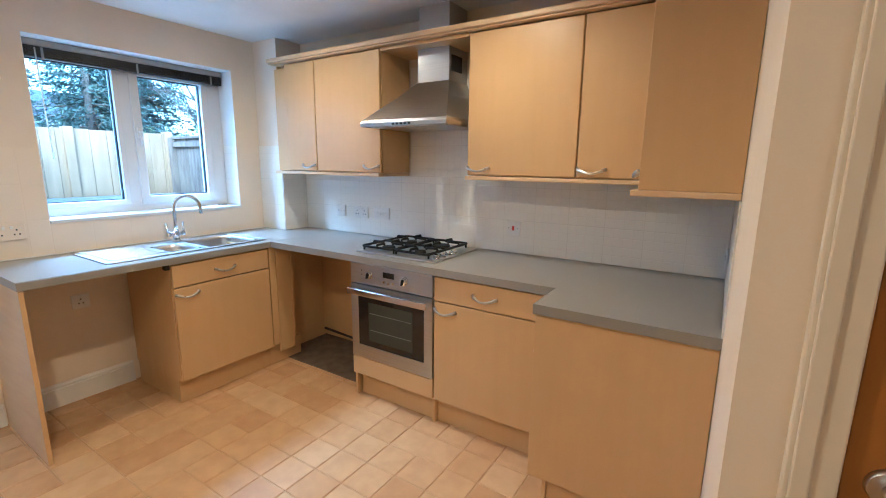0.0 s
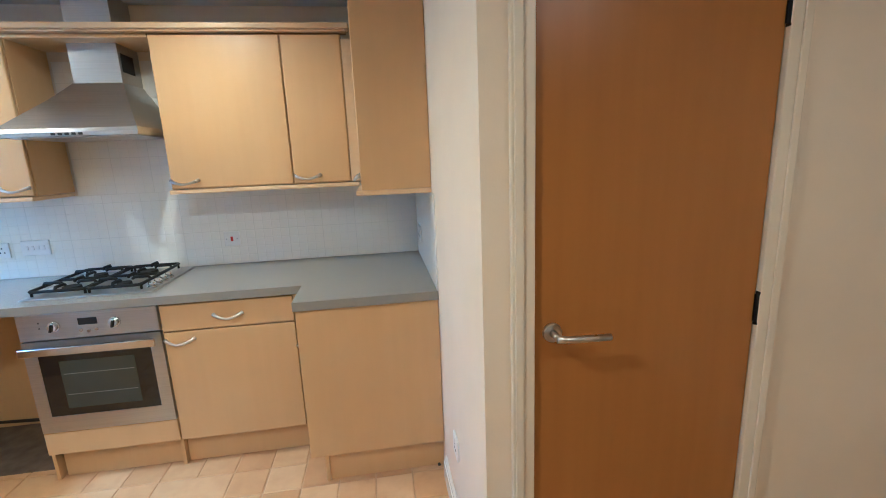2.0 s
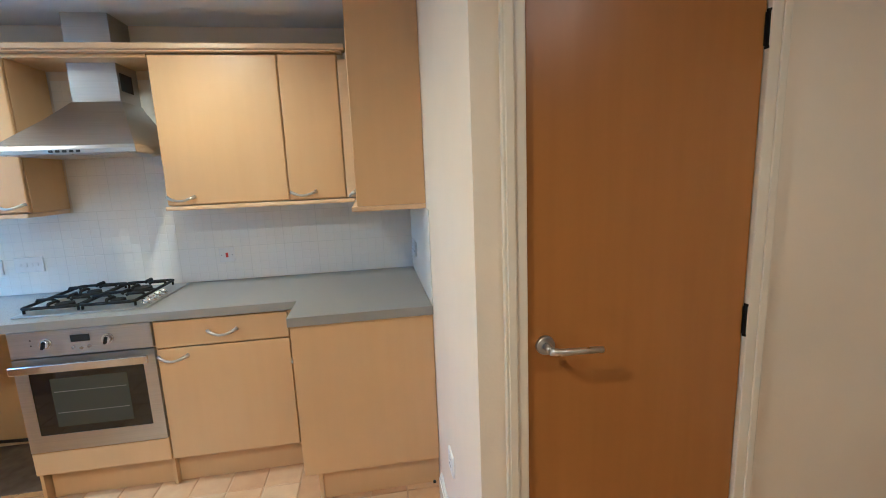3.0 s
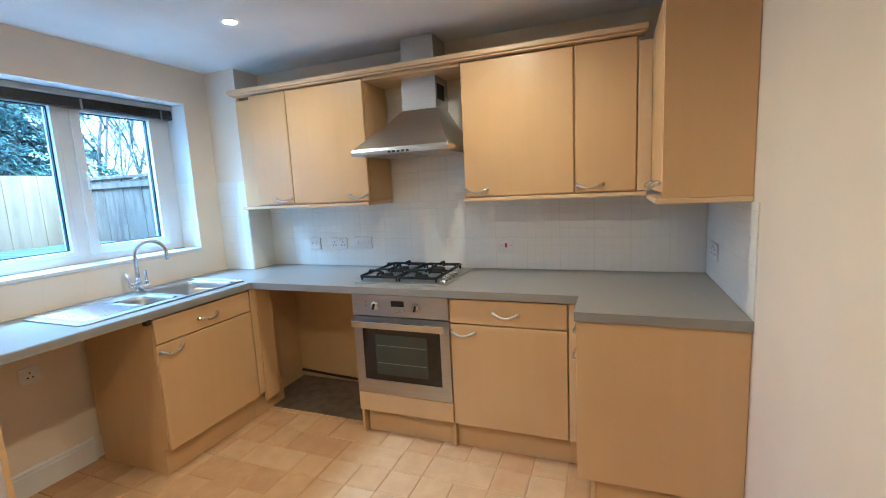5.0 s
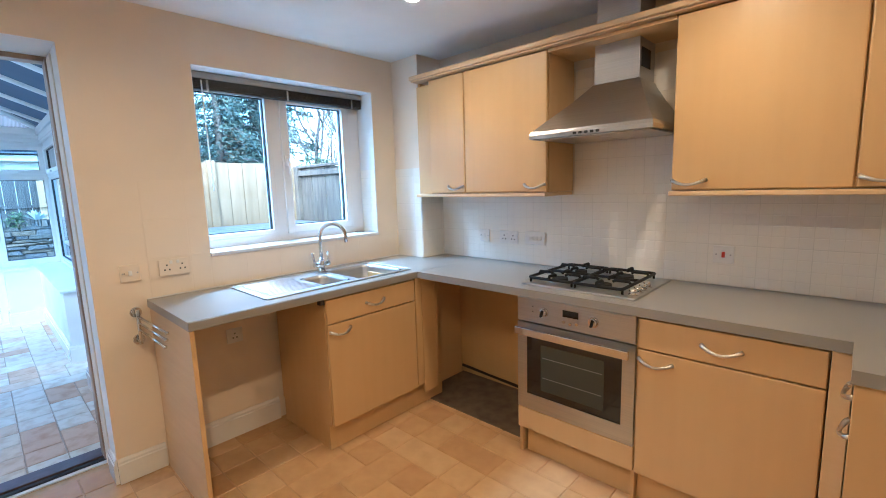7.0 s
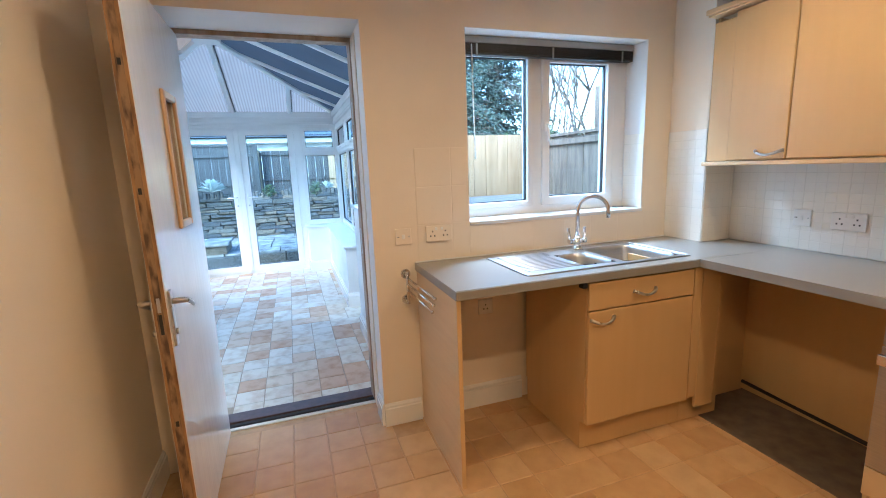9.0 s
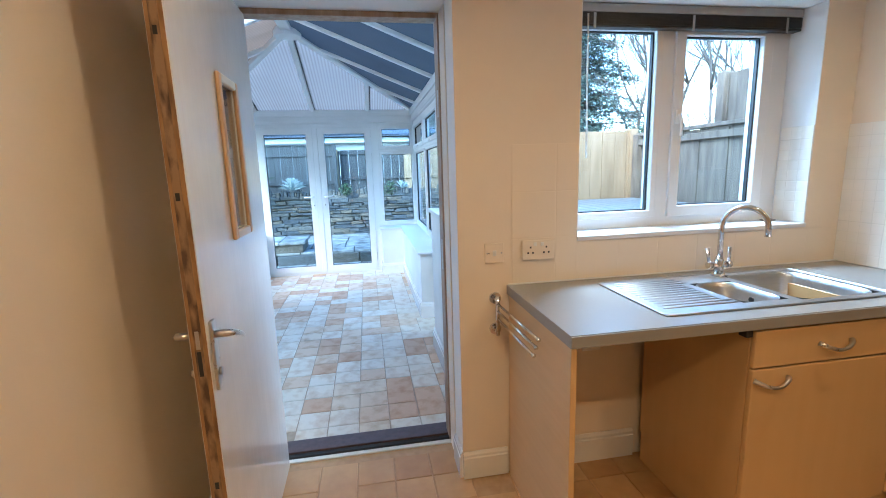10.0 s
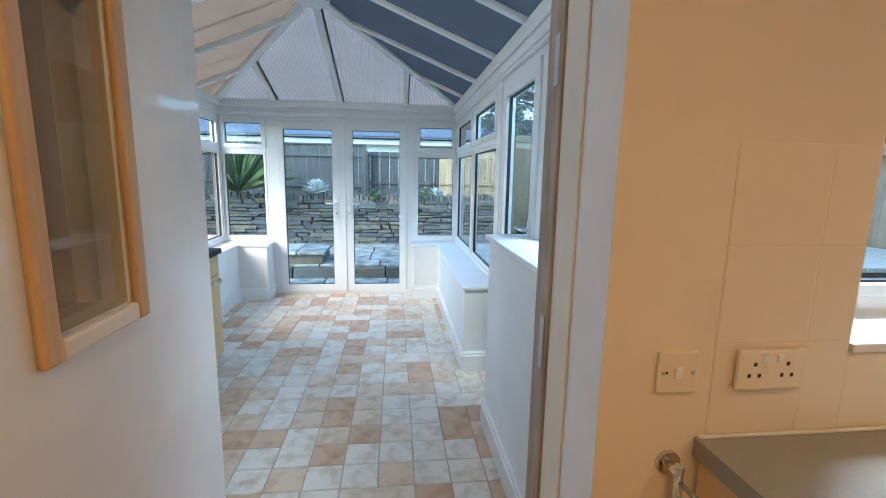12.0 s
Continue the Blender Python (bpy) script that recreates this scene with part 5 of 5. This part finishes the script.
for ob_, xa, xb, ya, yb, z_ in ((terr, -11.08, -8.90, -3.6, 2.6, 0.06), (pat, -8.86, -7.67, -3.0, 0.9, -0.135)):
    x = xa
    while x < xb - 0.1:
        dx = min(rp_.choice((0.45, 0.6, 0.75)), xb - x)
        y = ya - rp_.random() * 0.3
        while y < yb:
            dy = rp_.choice((0.45, 0.6, 0.9))
            part("paving_slab", box((x + 0.008, y + 0.008, z_), (x + dx - 0.008, y + dy - 0.008, z_ + 0.036 + rp_.random() * 0.006), 0.008), PAVING, ob_)
            y += dy
        x += dx
for k in range(9):
    yy = -3.5 + k * 0.68
    part("riser_stone", box((-8.90, yy + 0.01, -0.13), (-8.80, yy + 0.67, 0.065), 0.015), STONE, terr)
for k in range(3):
    part("step_slab", box((-9.66, -2.25 + k * 0.42, 0.245), (-8.86, -1.84 + k * 0.42, 0.295), 0.012), PAVING, terr)
part("step_block", box((-9.62, -2.22, 0.10), (-8.92, -1.04, 0.245), 0.01), STONE, terr)

sw_ = structure("stone_wall", box((-11.12, -5, 0.06), (-11.06, 4.2, 0.94)), EARTH, "dry-laid brown stone garden wall", "wall")
rs_ = random.Random(11)
z = 0.08
while z < 0.92:
    hh = rs_.uniform(0.04, 0.095)
    y = -3.6 - rs_.random() * 0.3
    while y < 2.7:
        ww = rs_.uniform(0.16, 0.52)
        bm = box((-11.07, y + 0.006, z + 0.004), (-10.98 + rs_.uniform(-0.03, 0.035), y + ww - 0.006, z + hh - 0.004 + rs_.uniform(-0.008, 0.01)))
        for v in bm.verts:
            v.co += Vector((rs_.uniform(-0.01, 0.01), rs_.uniform(-0.03, 0.03), rs_.uniform(-0.016, 0.012)))
        bmesh.ops.bevel(bm, geom=bm.edges[:], offset=0.010, segments=1, affect='EDGES')
        part("stone", bm, STONE, sw_)
        y += ww
    z += hh
y = -3.6
while y < 2.7:
    ww = rs_.uniform(0.04, 0.09)
    bm = box((-11.1, y, 0.93), (-11.0 + rs_.uniform(-0.02, 0.03), y + ww - 0.008, 1.03 + rs_.uniform(-0.03, 0.07)), 0.012)
    part("coping_stone", bm, STONE, sw_)
    y += ww


def fence(name, p, q, z0, z1, mt, label, bw=0.12, rails=(0.2, 0.8), posts=(), cap=True, post_mt=None, gaps=0.004, side=1):
    """Upright boards between two plan points on rails, with posts and a capping rail."""
    p, q = Vector((*p, 0)), Vector((*q, 0))
    d = (q - p).normalized()
    nrm = Vector((-d.y, d.x, 0)) * side
    L = (q - p).length
    m = Matrix((d, nrm, Vector((0, 0, 1)))).transposed().to_4x4()
    m.translation = p
    t = thing(name, p + Vector((0, 0, z0)), label, "fence")
    rf_ = random.Random(len(label))
    k = 0
    x = 0.0
    while x < L - 0.02:
        w = min(bw * rf_.uniform(0.9, 1.1), L - x)
        part("board", box((x, -0.008 + 0.006 * (k % 2), z0), (x + w - gaps, 0.010 + 0.006 * (k % 2), z1 - rf_.random() * 0.006), 0.002, m=m), mt, t)
        x += w
        k += 1
    for r_ in rails:
        zz = z0 + (z1 - z0) * r_
        part("rail", box((0, 0.017, zz - 0.03), (L, 0.05, zz + 0.03), 0.004, m=m), mt, t)
    if cap:
        part("capping", box((-0.01, -0.03, z1), (L + 0.01, 0.045, z1 + 0.035), 0.006, m=m), mt, t)
    for s in posts:
        part("post", box((s * L - 0.045, -0.04, z0 - 0.1 if z0 < 1.5 else -0.2), (s * L + 0.045, 0.065, z1 + 0.02), 0.008, m=m), post_mt or mt, t)
    return t


GREYPOST = mat("grey post", (0.21, 0.165, 0.12), 0.85, col2=(0.115, 0.09, 0.068), scale=(16, 16, 3), bump=0.3)
fence("timber_fence", (-5.86, 3.12), (-5.86, 0.95), 0.85, 1.78, NEWFENCE, "new pale closeboard timber fence", 0.15, posts=(0.03, 0.50), cap=False, side=-1)
fence("timber_fence", (-5.78, 3.10), (-3.3, 3.10), 0.75, 1.71, GREYPOST, "weathered grey timber fence with a capping rail", 0.16, rails=(0.12, 0.93), posts=(0.0,), gaps=0.006, side=-1)
fence("screen_fence", (-4.86, 3.26), (-3.2, 3.26), 1.70, 2.17, GREYPOST, "raised grey board screen above the fence", 0.10, rails=(0.3,), posts=(0.02, 0.98), cap=False, gaps=0.008, side=1)
dk_ = thing("deck", (-5.0, 2.2, 0.0), "raised pale blue-grey timber deck outside the window", "deck")
for k in range(16):
    yy = 1.02 + k * 0.125
    part("deck_board", box((-5.74, yy, 1.02), (-4.05, yy + 0.119, 1.046), 0.004), DECKING, dk_)
for xx in (-5.7, -4.15):
    part("bearer", box((xx, 1.02, -0.2), (xx + 0.06, 3.0, 1.02), 0.003), OLDFENCE, dk_)
fence("garden_fence", (-12.1, -0.62), (-12.1, -6.0), 0.98, 2.06, OLDFENCE, "dark weathered garden fence behind the stone wall", 0.14, posts=(0.0, 0.4), side=1)
fence("garden_fence", (-12.3, 4.5), (-12.3, -0.75), 0.98, 1.95, OLDFENCE, "weathered garden fence with open rails", 0.20, rails=(0.30, 0.92), posts=(0.28, 0.64, 0.97), cap=False, gaps=0.008, post_mt=NEWFENCE, side=1)
fence("garden_fence", (-12.0, 2.6), (-12.0, 1.0), 0.98, 1.98, NEWFENCE, "pale timber fence panel above the stone wall", 0.15, rails=(0.3,), cap=False, side=1)

hs2 = thing("bungalow", (-20, 0, 0.9), "white rendered bungalow with a grey slate roof", "house")
part("wall", box((-26, -9, 0.9), (-19.5, 9, 2.85)), RENDERW, hs2)
part("fascia", box((-19.5, -9.2, 2.56), (-19.1, 9.2, 2.80), 0.01), RENDERW, hs2)
part("gutter", tube([(-19.05, -9.2, 2.80), (-19.05, 9.2, 2.80)], 0.06, 8), BLACKIRON, hs2, smooth=True)
for k in range(10):
    bm = beam((-19.1 - k * 0.33, -9.3, 2.86 + k * 0.12), (-19.1 - k * 0.33, 9.3, 2.86 + k * 0.12), 0.40, 0.025, up=(0.34, 0, 0.94), bev=0)
    part("roof_course", bm, SLATE, hs2)


def leaf_cloud(bm, centre, radius, count, size, rng, droop=0.0, flat=1.0, dirs=None, slim=0.22):
    """Small pointed leaves scattered through a lump."""
    for _ in range(count):
        d = Vector((rng.gauss(0, 1), rng.gauss(0, 1), rng.gauss(0, 1) * flat)).normalized()
        c = Vector(centre) + d * radius * rng.random() ** 0.5
        a = Vector((rng.gauss(0, 1), rng.gauss(0, 1), rng.gauss(0, 0.5))).normalized() if dirs is None else (dirs + Vector((rng.gauss(0, 0.5), rng.gauss(0, 0.5), rng.gauss(0, 0.4)))).normalized()
        a = (a + Vector((0, 0, -droop))).normalized()
        s = a.cross(Vector((rng.gauss(0, 1), rng.gauss(0, 1), rng.gauss(0, 1)))).normalized()
        L, W = size * rng.uniform(0.7, 1.4), size * slim * rng.uniform(0.7, 1.3)
        try:
            bm.faces.new([bm.verts.new(c + v) for v in (-a * L * 0.5, s * W, a * L * 0.5, -s * W)])
        except ValueError:
            pass


def conifer(at, h, r, seed):
    rng = random.Random(seed)
    t = thing("conifer_tree", at, "dark blue-green conifer with drooping branches", "tree")
    at = Vector(at)
    part("trunk", tube([at, at + Vector((0.05, 0, h * 0.5)), at + Vector((0, 0.03, h))], 0.14, 10, taper=[1, 0.6, 0.1]), BARK, t, smooth=True)
    bm, lb = bmesh.new(), bmesh.new()
    for k in range(95):
        f = k / 95
        z = h * (0.04 + 0.95 * f)
        a = k * 2.399 + rng.uniform(-0.4, 0.4)
        L = r * (1 - f) ** 0.75 * rng.uniform(0.7, 1.15) + 0.1
        d = Vector((math.cos(a), math.sin(a), 0))
        p0 = at + Vector((0, 0, z))
        p1 = p0 + d * L * 0.6 + Vector((0, 0, -0.02 * L))
        p2 = p0 + d * L + Vector((0, 0, -0.22 * L))
        tube([p0, p1, p2], 0.022, 5, lb, taper=[1, 0.7, 0.2])
        for i in range(int(4 + 5 * L)):
            s = rng.uniform(0.15, 1.0)
            c = p0.lerp(p1, s / 0.6) if s < 0.6 else p1.lerp(p2, (s - 0.6) / 0.4)
            leaf_cloud(bm, c, 0.22, 26, 0.11, rng, droop=0.35, flat=0.5, dirs=d, slim=0.13)
    part("branches", lb, BARK, t)
    part("crown", bm, NEEDLE, t)
    return t


def bare_tree(at, h, seed, label="bare winter tree with fine upward twigs", spread=0.5):
    rng = random.Random(seed)
    t = thing("bare_tree", at, label, "tree")
    tr0, li, tw = bmesh.new(), bmesh.new(), bmesh.new()

    def grow(p, d, L, r, lev):
        pts, dd = [p], d
        for i in range(3):
            dd = (dd + Vector((rng.gauss(0, 0.10), rng.gauss(0, 0.10), 0.10))).normalized()
            pts.append(pts[-1] + dd * L / 3)
        tube(pts, r, 7 if lev < 2 else 4, tr0 if lev == 0 else (li if lev < 3 else tw), taper=[1, 0.88, 0.76, 0.64])
        if lev >= 5 or r < 0.004:
            return
        for k in range(3):
            s = rng.choice((1, 2, 3)) if k else 3
            nd = (dd + Vector((rng.gauss(0, spread), rng.gauss(0, spread), rng.gauss(0.15, 0.2)))).normalized()
            grow(pts[s], nd, L * rng.uniform(0.62, 0.86), r * rng.uniform(0.5, 0.68), lev + 1)

    grow(Vector(at), Vector((0.03, 0.02, 1)), h * 0.30, h * 0.0062, 0)
    part("trunk", tr0, BARK, t)
    part("limbs", li, BARK, t)
    part("twigs", tw, BARK, t)
    return t


conifer((-11.6, 4.3, 0.9), 5.2, 1.8, 3)
conifer((-12.4, 5.7, 0.9), 5.6, 2.0, 14)
conifer((-13.5, 6.0, 0.9), 5.8, 2.0, 5)
conifer((-14.5, 3.2, 0.9), 5.0, 1.8, 8)
bare_tree((-11.5, 6.6, 0.9), 8.5, 21)
bare_tree((-13.0, 8.6, 0.9), 9.0, 22)
bare_tree((-10.5, 7.8, 0.9), 7.0, 23)
bare_tree((-15.0, 5.0, 0.9), 8.0, 29)
bare_tree((-12.6, 7.4, 0.9), 7.5, 31)
bare_tree((-11.8, 9.8, 0.9), 8.0, 33)
bare_tree((-9.9, 9.2, 0.5), 7.6, 35)
bare_tree((-14.0, 9.6, 0.9), 8.4, 37)
bare_tree((-12.8, 11.0, 0.9), 7.8, 39)
for k, (bx, by) in enumerate(((-11.2, 7.0), (-10.9, 8.3), (-12.2, 9.4), (-11.8, 8.0), (-10.2, 6.4))):
    bare_tree((bx, by, 0.5), 4.6 + 0.3 * k, 40 + k, "dense leafless shrub with tangled twigs", 0.75)
rng_ = random.Random(77)
for nm, at, rad, cnt in (("hedge", (-9.4, 5.2, 1.5), 0.9, 1500), ("hedge", (-10.4, 7.2, 1.6), 1.2, 1800), ("hedge", (-8.6, 6.9, 1.5), 1.0, 1300)):
    t = thing(nm, (at[0], at[1], 0.0), "dark evergreen shrub behind the fence", "shrub")
    bm = bmesh.new()
    for _ in range(14):
        c = Vector(at) + Vector((rng_.gauss(0, 0.5), rng_.gauss(0, 0.5), rng_.gauss(0, 0.35))) * rad
        leaf_cloud(bm, c, rad * 0.45, cnt // 7, 0.065, rng_)
    part("foliage", bm, LEAFM, t)
    part("stems", tube([(at[0], at[1], -0.2), (at[0] + 0.05, at[1], at[2])], 0.05, 8, taper=[1, 0.5]), BARK, t)


def rosette(at, r, n, mt, label, rng, slim=0.11):
    t = thing("garden_plant", at, label, "plant")
    bm = bmesh.new()
    for k in range(n):
        a, e = k * 2.4 + rng.uniform(-0.2, 0.2), radians(rng.uniform(15, 80))
        d = Vector((math.cos(a) * math.cos(e), math.sin(a) * math.cos(e), math.sin(e)))
        s = d.cross(Vector((0, 0, 1))).normalized() * r * slim
        p = Vector(at)
        q, e_ = p + d * r * 0.6, p + d * r + Vector((0, 0, -0.15 * r))
        vs = [bm.verts.new(v) for v in (p - s * 0.5, p + s * 0.5, q + s, e_, q - s)]
        bm.faces.new(vs)
    part("leaves", bm, mt, t)


rosette((-10.95, -1.45, 1.08), 0.34, 80, PALELEAF, "pale silver-leaved plant on top of the stone wall", random.Random(5), 0.09)
rosette((-11.0, 0.85, 1.05), 0.22, 26, PALELEAF, "small pale plant on top of the stone wall", random.Random(6))
rosette((-10.6, -2.75, 1.1), 1.15, 90, LEAFM, "strappy green plant beside the garden wall", random.Random(7), 0.03)
for k, (py, pz, pr) in enumerate(((-0.95, 0.75, 0.20), (-2.3, 0.95, 0.30), (-0.35, 1.06, 0.14), (0.6, 1.06, 0.16))):
    t = thing("ivy", (-10.95, py, pz - pr), "green trailing plant on the stone wall", "plant")
    bm = bmesh.new()
    leaf_cloud(bm, (-10.95, py, pz), pr, 170, 0.06, rng_, flat=1.4)
    part("foliage", bm, LEAFM, t)


# ---- wall tiles ----
def tile_mesh(w, h, nx, nz, mt):
    """A glazed tile scored into small squares: raised cells with soft edges."""
    bm = bmesh.new()
    for i in range(nx):
        for j in range(nz):
            x0, x1, z0, z1 = i * w / nx, (i + 1) * w / nx, j * h / nz, (j + 1) * h / nz
            g, c = 0.0005, 0.0022
            lo_ = [bm.verts.new(p) for p in ((x0 + g, 0, z0 + g), (x1 - g, 0, z0 + g), (x1 - g, 0, z1 - g), (x0 + g, 0, z1 - g))]
            hi_ = [bm.verts.new(p) for p in ((x0 + g + c, -0.0005, z0 + g + c), (x1 - g - c, -0.0005, z0 + g + c), (x1 - g - c, -0.0005, z1 - g - c), (x0 + g + c, -0.0005, z1 - g - c))]
            bm.faces.new(hi_)
            for k in range(4):
                bm.faces.new((lo_[k], lo_[(k + 1) % 4], hi_[(k + 1) % 4], hi_[k]))
    return mesh_of(bm, "wall_tile", mt)


TSZ = 0.20
tile_cache = {}


def tile_area(name, m, length, z0, z1, label, mt=WALLTILE, grout=TILEGROUT, cell=0.05, thick=0.005):
    """Tiles over one stretch of wall; m puts the wall's own frame (x along, -y out) in the world."""
    back = structure(name, box((0, -thick, z0), (length, 0, z1), m=m), grout, label, "wall tiles")
    z = z0
    while z < z1 - 0.01:
        x = 0.0
        hh = min(TSZ, z1 - z)
        while x < length - 0.01:
            ww = min(TSZ, length - x)
            key = (round(ww, 3), round(hh, 3), cell, mt.name)
            if key not in tile_cache:
                tile_cache[key] = tile_mesh(ww - 0.002, hh - 0.002, max(1, round(ww / cell)), max(1, round(hh / cell)), mt)
            o = new("wall_tile", tile_cache[key])
            o.parent = back
            o.matrix_local = m @ Matrix.Translation((x + 0.001, -thick - 0.0002, z + 0.001))
            x += ww
        z += hh
    return back


tile_area("splashback_north", Matrix.Translation((-2.744, YN, 0)), 2.744 + XE - 0.006, WT1 + 0.001, 1.361, "cream glazed wall tiles scored into small squares")
tile_area("splashback_hood", Matrix.Translation((-1.661, YN, 0)), 0.618, 1.3615, 2.07, "cream glazed wall tiles behind the cooker hood")
tile_area("splashback_east", Matrix.Translation((XE, YN - 0.006, 0)) @ Matrix.Rotation(radians(-90), 4, 'Z'), YN - 0.006 - 1.70, WT1 + 0.001, 1.344, "cream glazed wall tiles at the worktop end")
tile_area("splashback_pier", Matrix.Translation((XW + 0.001, 2.372, 0)), 0.273, WT1 + 0.001, 1.57, "white glazed wall tiles on the pier")
tile_area("splashback_pier_side", Matrix.Translation((-2.745, 2.370, 0)) @ Matrix.Rotation(radians(90), 4, 'Z'), 0.222, WT1 + 0.001, 1.361, "white glazed wall tiles on the pier side")
tile_area("reveal_tiles", Matrix.Translation((-3.19, WIN[1], 0)), 0.168, 1.110, 1.57, "white glazed tiles lining the window reveal")
PAINTEDTILE = mat("cream paint over tiles", (0.80, 0.70, 0.565), 0.6, col2=(0.775, 0.675, 0.54), scale=(3, 3, 3), bump=0.06, bscale=(60, 60, 60))
faces_east = lambda y: Matrix.Translation((XW, y, 0)) @ Matrix.Rotation(radians(90), 4, 'Z')
tile_area("painted_tiles_beside_window", faces_east(0.692), 0.3, WT1 + 0.001, 1.513, "old wall tiles painted over in cream", PAINTEDTILE, PAINTEDTILE, 0.2, 0.0014)
tile_area("painted_tiles_under_window", faces_east(0.992), 1.376, WT1 + 0.001, 1.086, "old wall tiles painted over in cream", PAINTEDTILE, PAINTEDTILE, 0.2, 0.0014)
for nm_, lo_, hi_ in (("reveal_lining_side", (-3.19, WIN[1] - 0.003, 1.571), (-3.021, WIN[1], 2.112)), ("reveal_lining_left", (-3.19, WIN[0], 1.10), (-3.021, WIN[0] + 0.003, 2.112)), ("reveal_lining_top", (-3.19, WIN[0] + 0.004, 2.109), (-3.021, WIN[1] - 0.004, 2.112))):
    structure(nm_, box(lo_, hi_), CEILING, "white painted window reveal", "reveal")
solo("worktop_seal", box((XW + 0.0065, 0.672, WT1), (XW + 0.013, 2.37, WT1 + 0.007), 0.002), PLASTIC, "white sealant bead along the worktop", "sealant")


# ---- floor tiles ----
CELL = 0.1745
GX0, GY0 = -7.60, -3.0
floor_cache = {}


def floor_mesh(w, h):
    bm = bmesh.new()
    g, c, z0, z1 = 0.0022, 0.003, -0.004, 0.0
    a = [bm.verts.new(p) for p in ((g, g, z0), (w - g, g, z0), (w - g, h - g, z0), (g, h - g, z0))]
    b_ = [bm.verts.new(p) for p in ((g + c, g + c, z1), (w - g - c, g + c, z1), (w - g - c, h - g - c, z1), (g + c, h - g - c, z1))]
    bm.faces.new(b_)
    for k in range(4):
        bm.faces.new((a[k], a[(k + 1) % 4], b_[(k + 1) % 4], b_[k]))
    return bm


NXC, NYC = int((1.85 - GX0) / CELL), int((YN - GY0) / CELL)
rt_ = random.Random(9)
used = set()
pieces = []
for i in range(NXC):
    for j in range(NYC):
        if (i, j) in used:
            continue
        u = rt_.random()
        w, h = (2, 1) if u < 0.09 and (i + 1, j) not in used and i + 1 < NXC else ((1, 2) if u < 0.18 and (i, j + 1) not in used and j + 1 < NYC else (1, 1))
        for a in range(w):
            for b_ in range(h):
                used.add((i + a, j + b_))
        pieces.append((i, j, w, h))


def inside(x, y):
    """Where floor covering lies: the kitchen, the doorway, the conservatory."""
    if x > -3.02:
        return (y > -0.62 or x > -1.25)
    if x > -3.30:
        return DOOR_Y0 < y < DOOR_Y1
    if x > -3.45:
        return False
    return -1.72 < y < 0.80


rest = {}
n_sep = {True: 0, False: 0}
for i, j, w, h in pieces:
    x, y = GX0 + i * CELL, GY0 + j * CELL
    cx, cy = x + w * CELL / 2, y + h * CELL / 2
    if not inside(cx, cy):
        continue
    near = (-2.45 < cx < -0.35 and 0.75 < cy < 2.1) or (-5.9 < cx < -2.5 and -0.62 < cy < 0.62)
    if near and n_sep[cx > -3.3] < 300:
        key = (w, h, cx > -3.3)
        if key not in floor_cache:
            floor_cache[key] = mesh_of(floor_mesh(w * CELL, h * CELL), "tile", KITCHENTILE if cx > -3.3 else FLOORTILE)
        o = new("tile", floor_cache[key])
        o.parent = FLOOR if cx > -3.3 else FLOOR_CONS
        o.location = (x + rt_.uniform(-0.0012, 0.0012), y + rt_.uniform(-0.0012, 0.0012), 0.0)
        o.rotation_euler = (0, 0, radians(rt_.uniform(-0.35, 0.35)))
        n_sep[cx > -3.3] += 1
    else:
        key = "kitchen" if cx > -3.3 else "conservatory"
        bm = floor_mesh(w * CELL, h * CELL)
        bm.transform(Matrix.Translation((x, y, 0)))
        rest.setdefault(key, []).append(bm)
for key, bms in rest.items():
    joined = bmesh.new()
    for bm in bms:
        join(joined, bm)
    tagged(part("tiles", joined, KITCHENTILE_JOINED if key == "kitchen" else FLOORTILE_JOINED, FLOOR if key == "kitchen" else FLOOR_CONS), "floor tiles further off", kind="stuff")
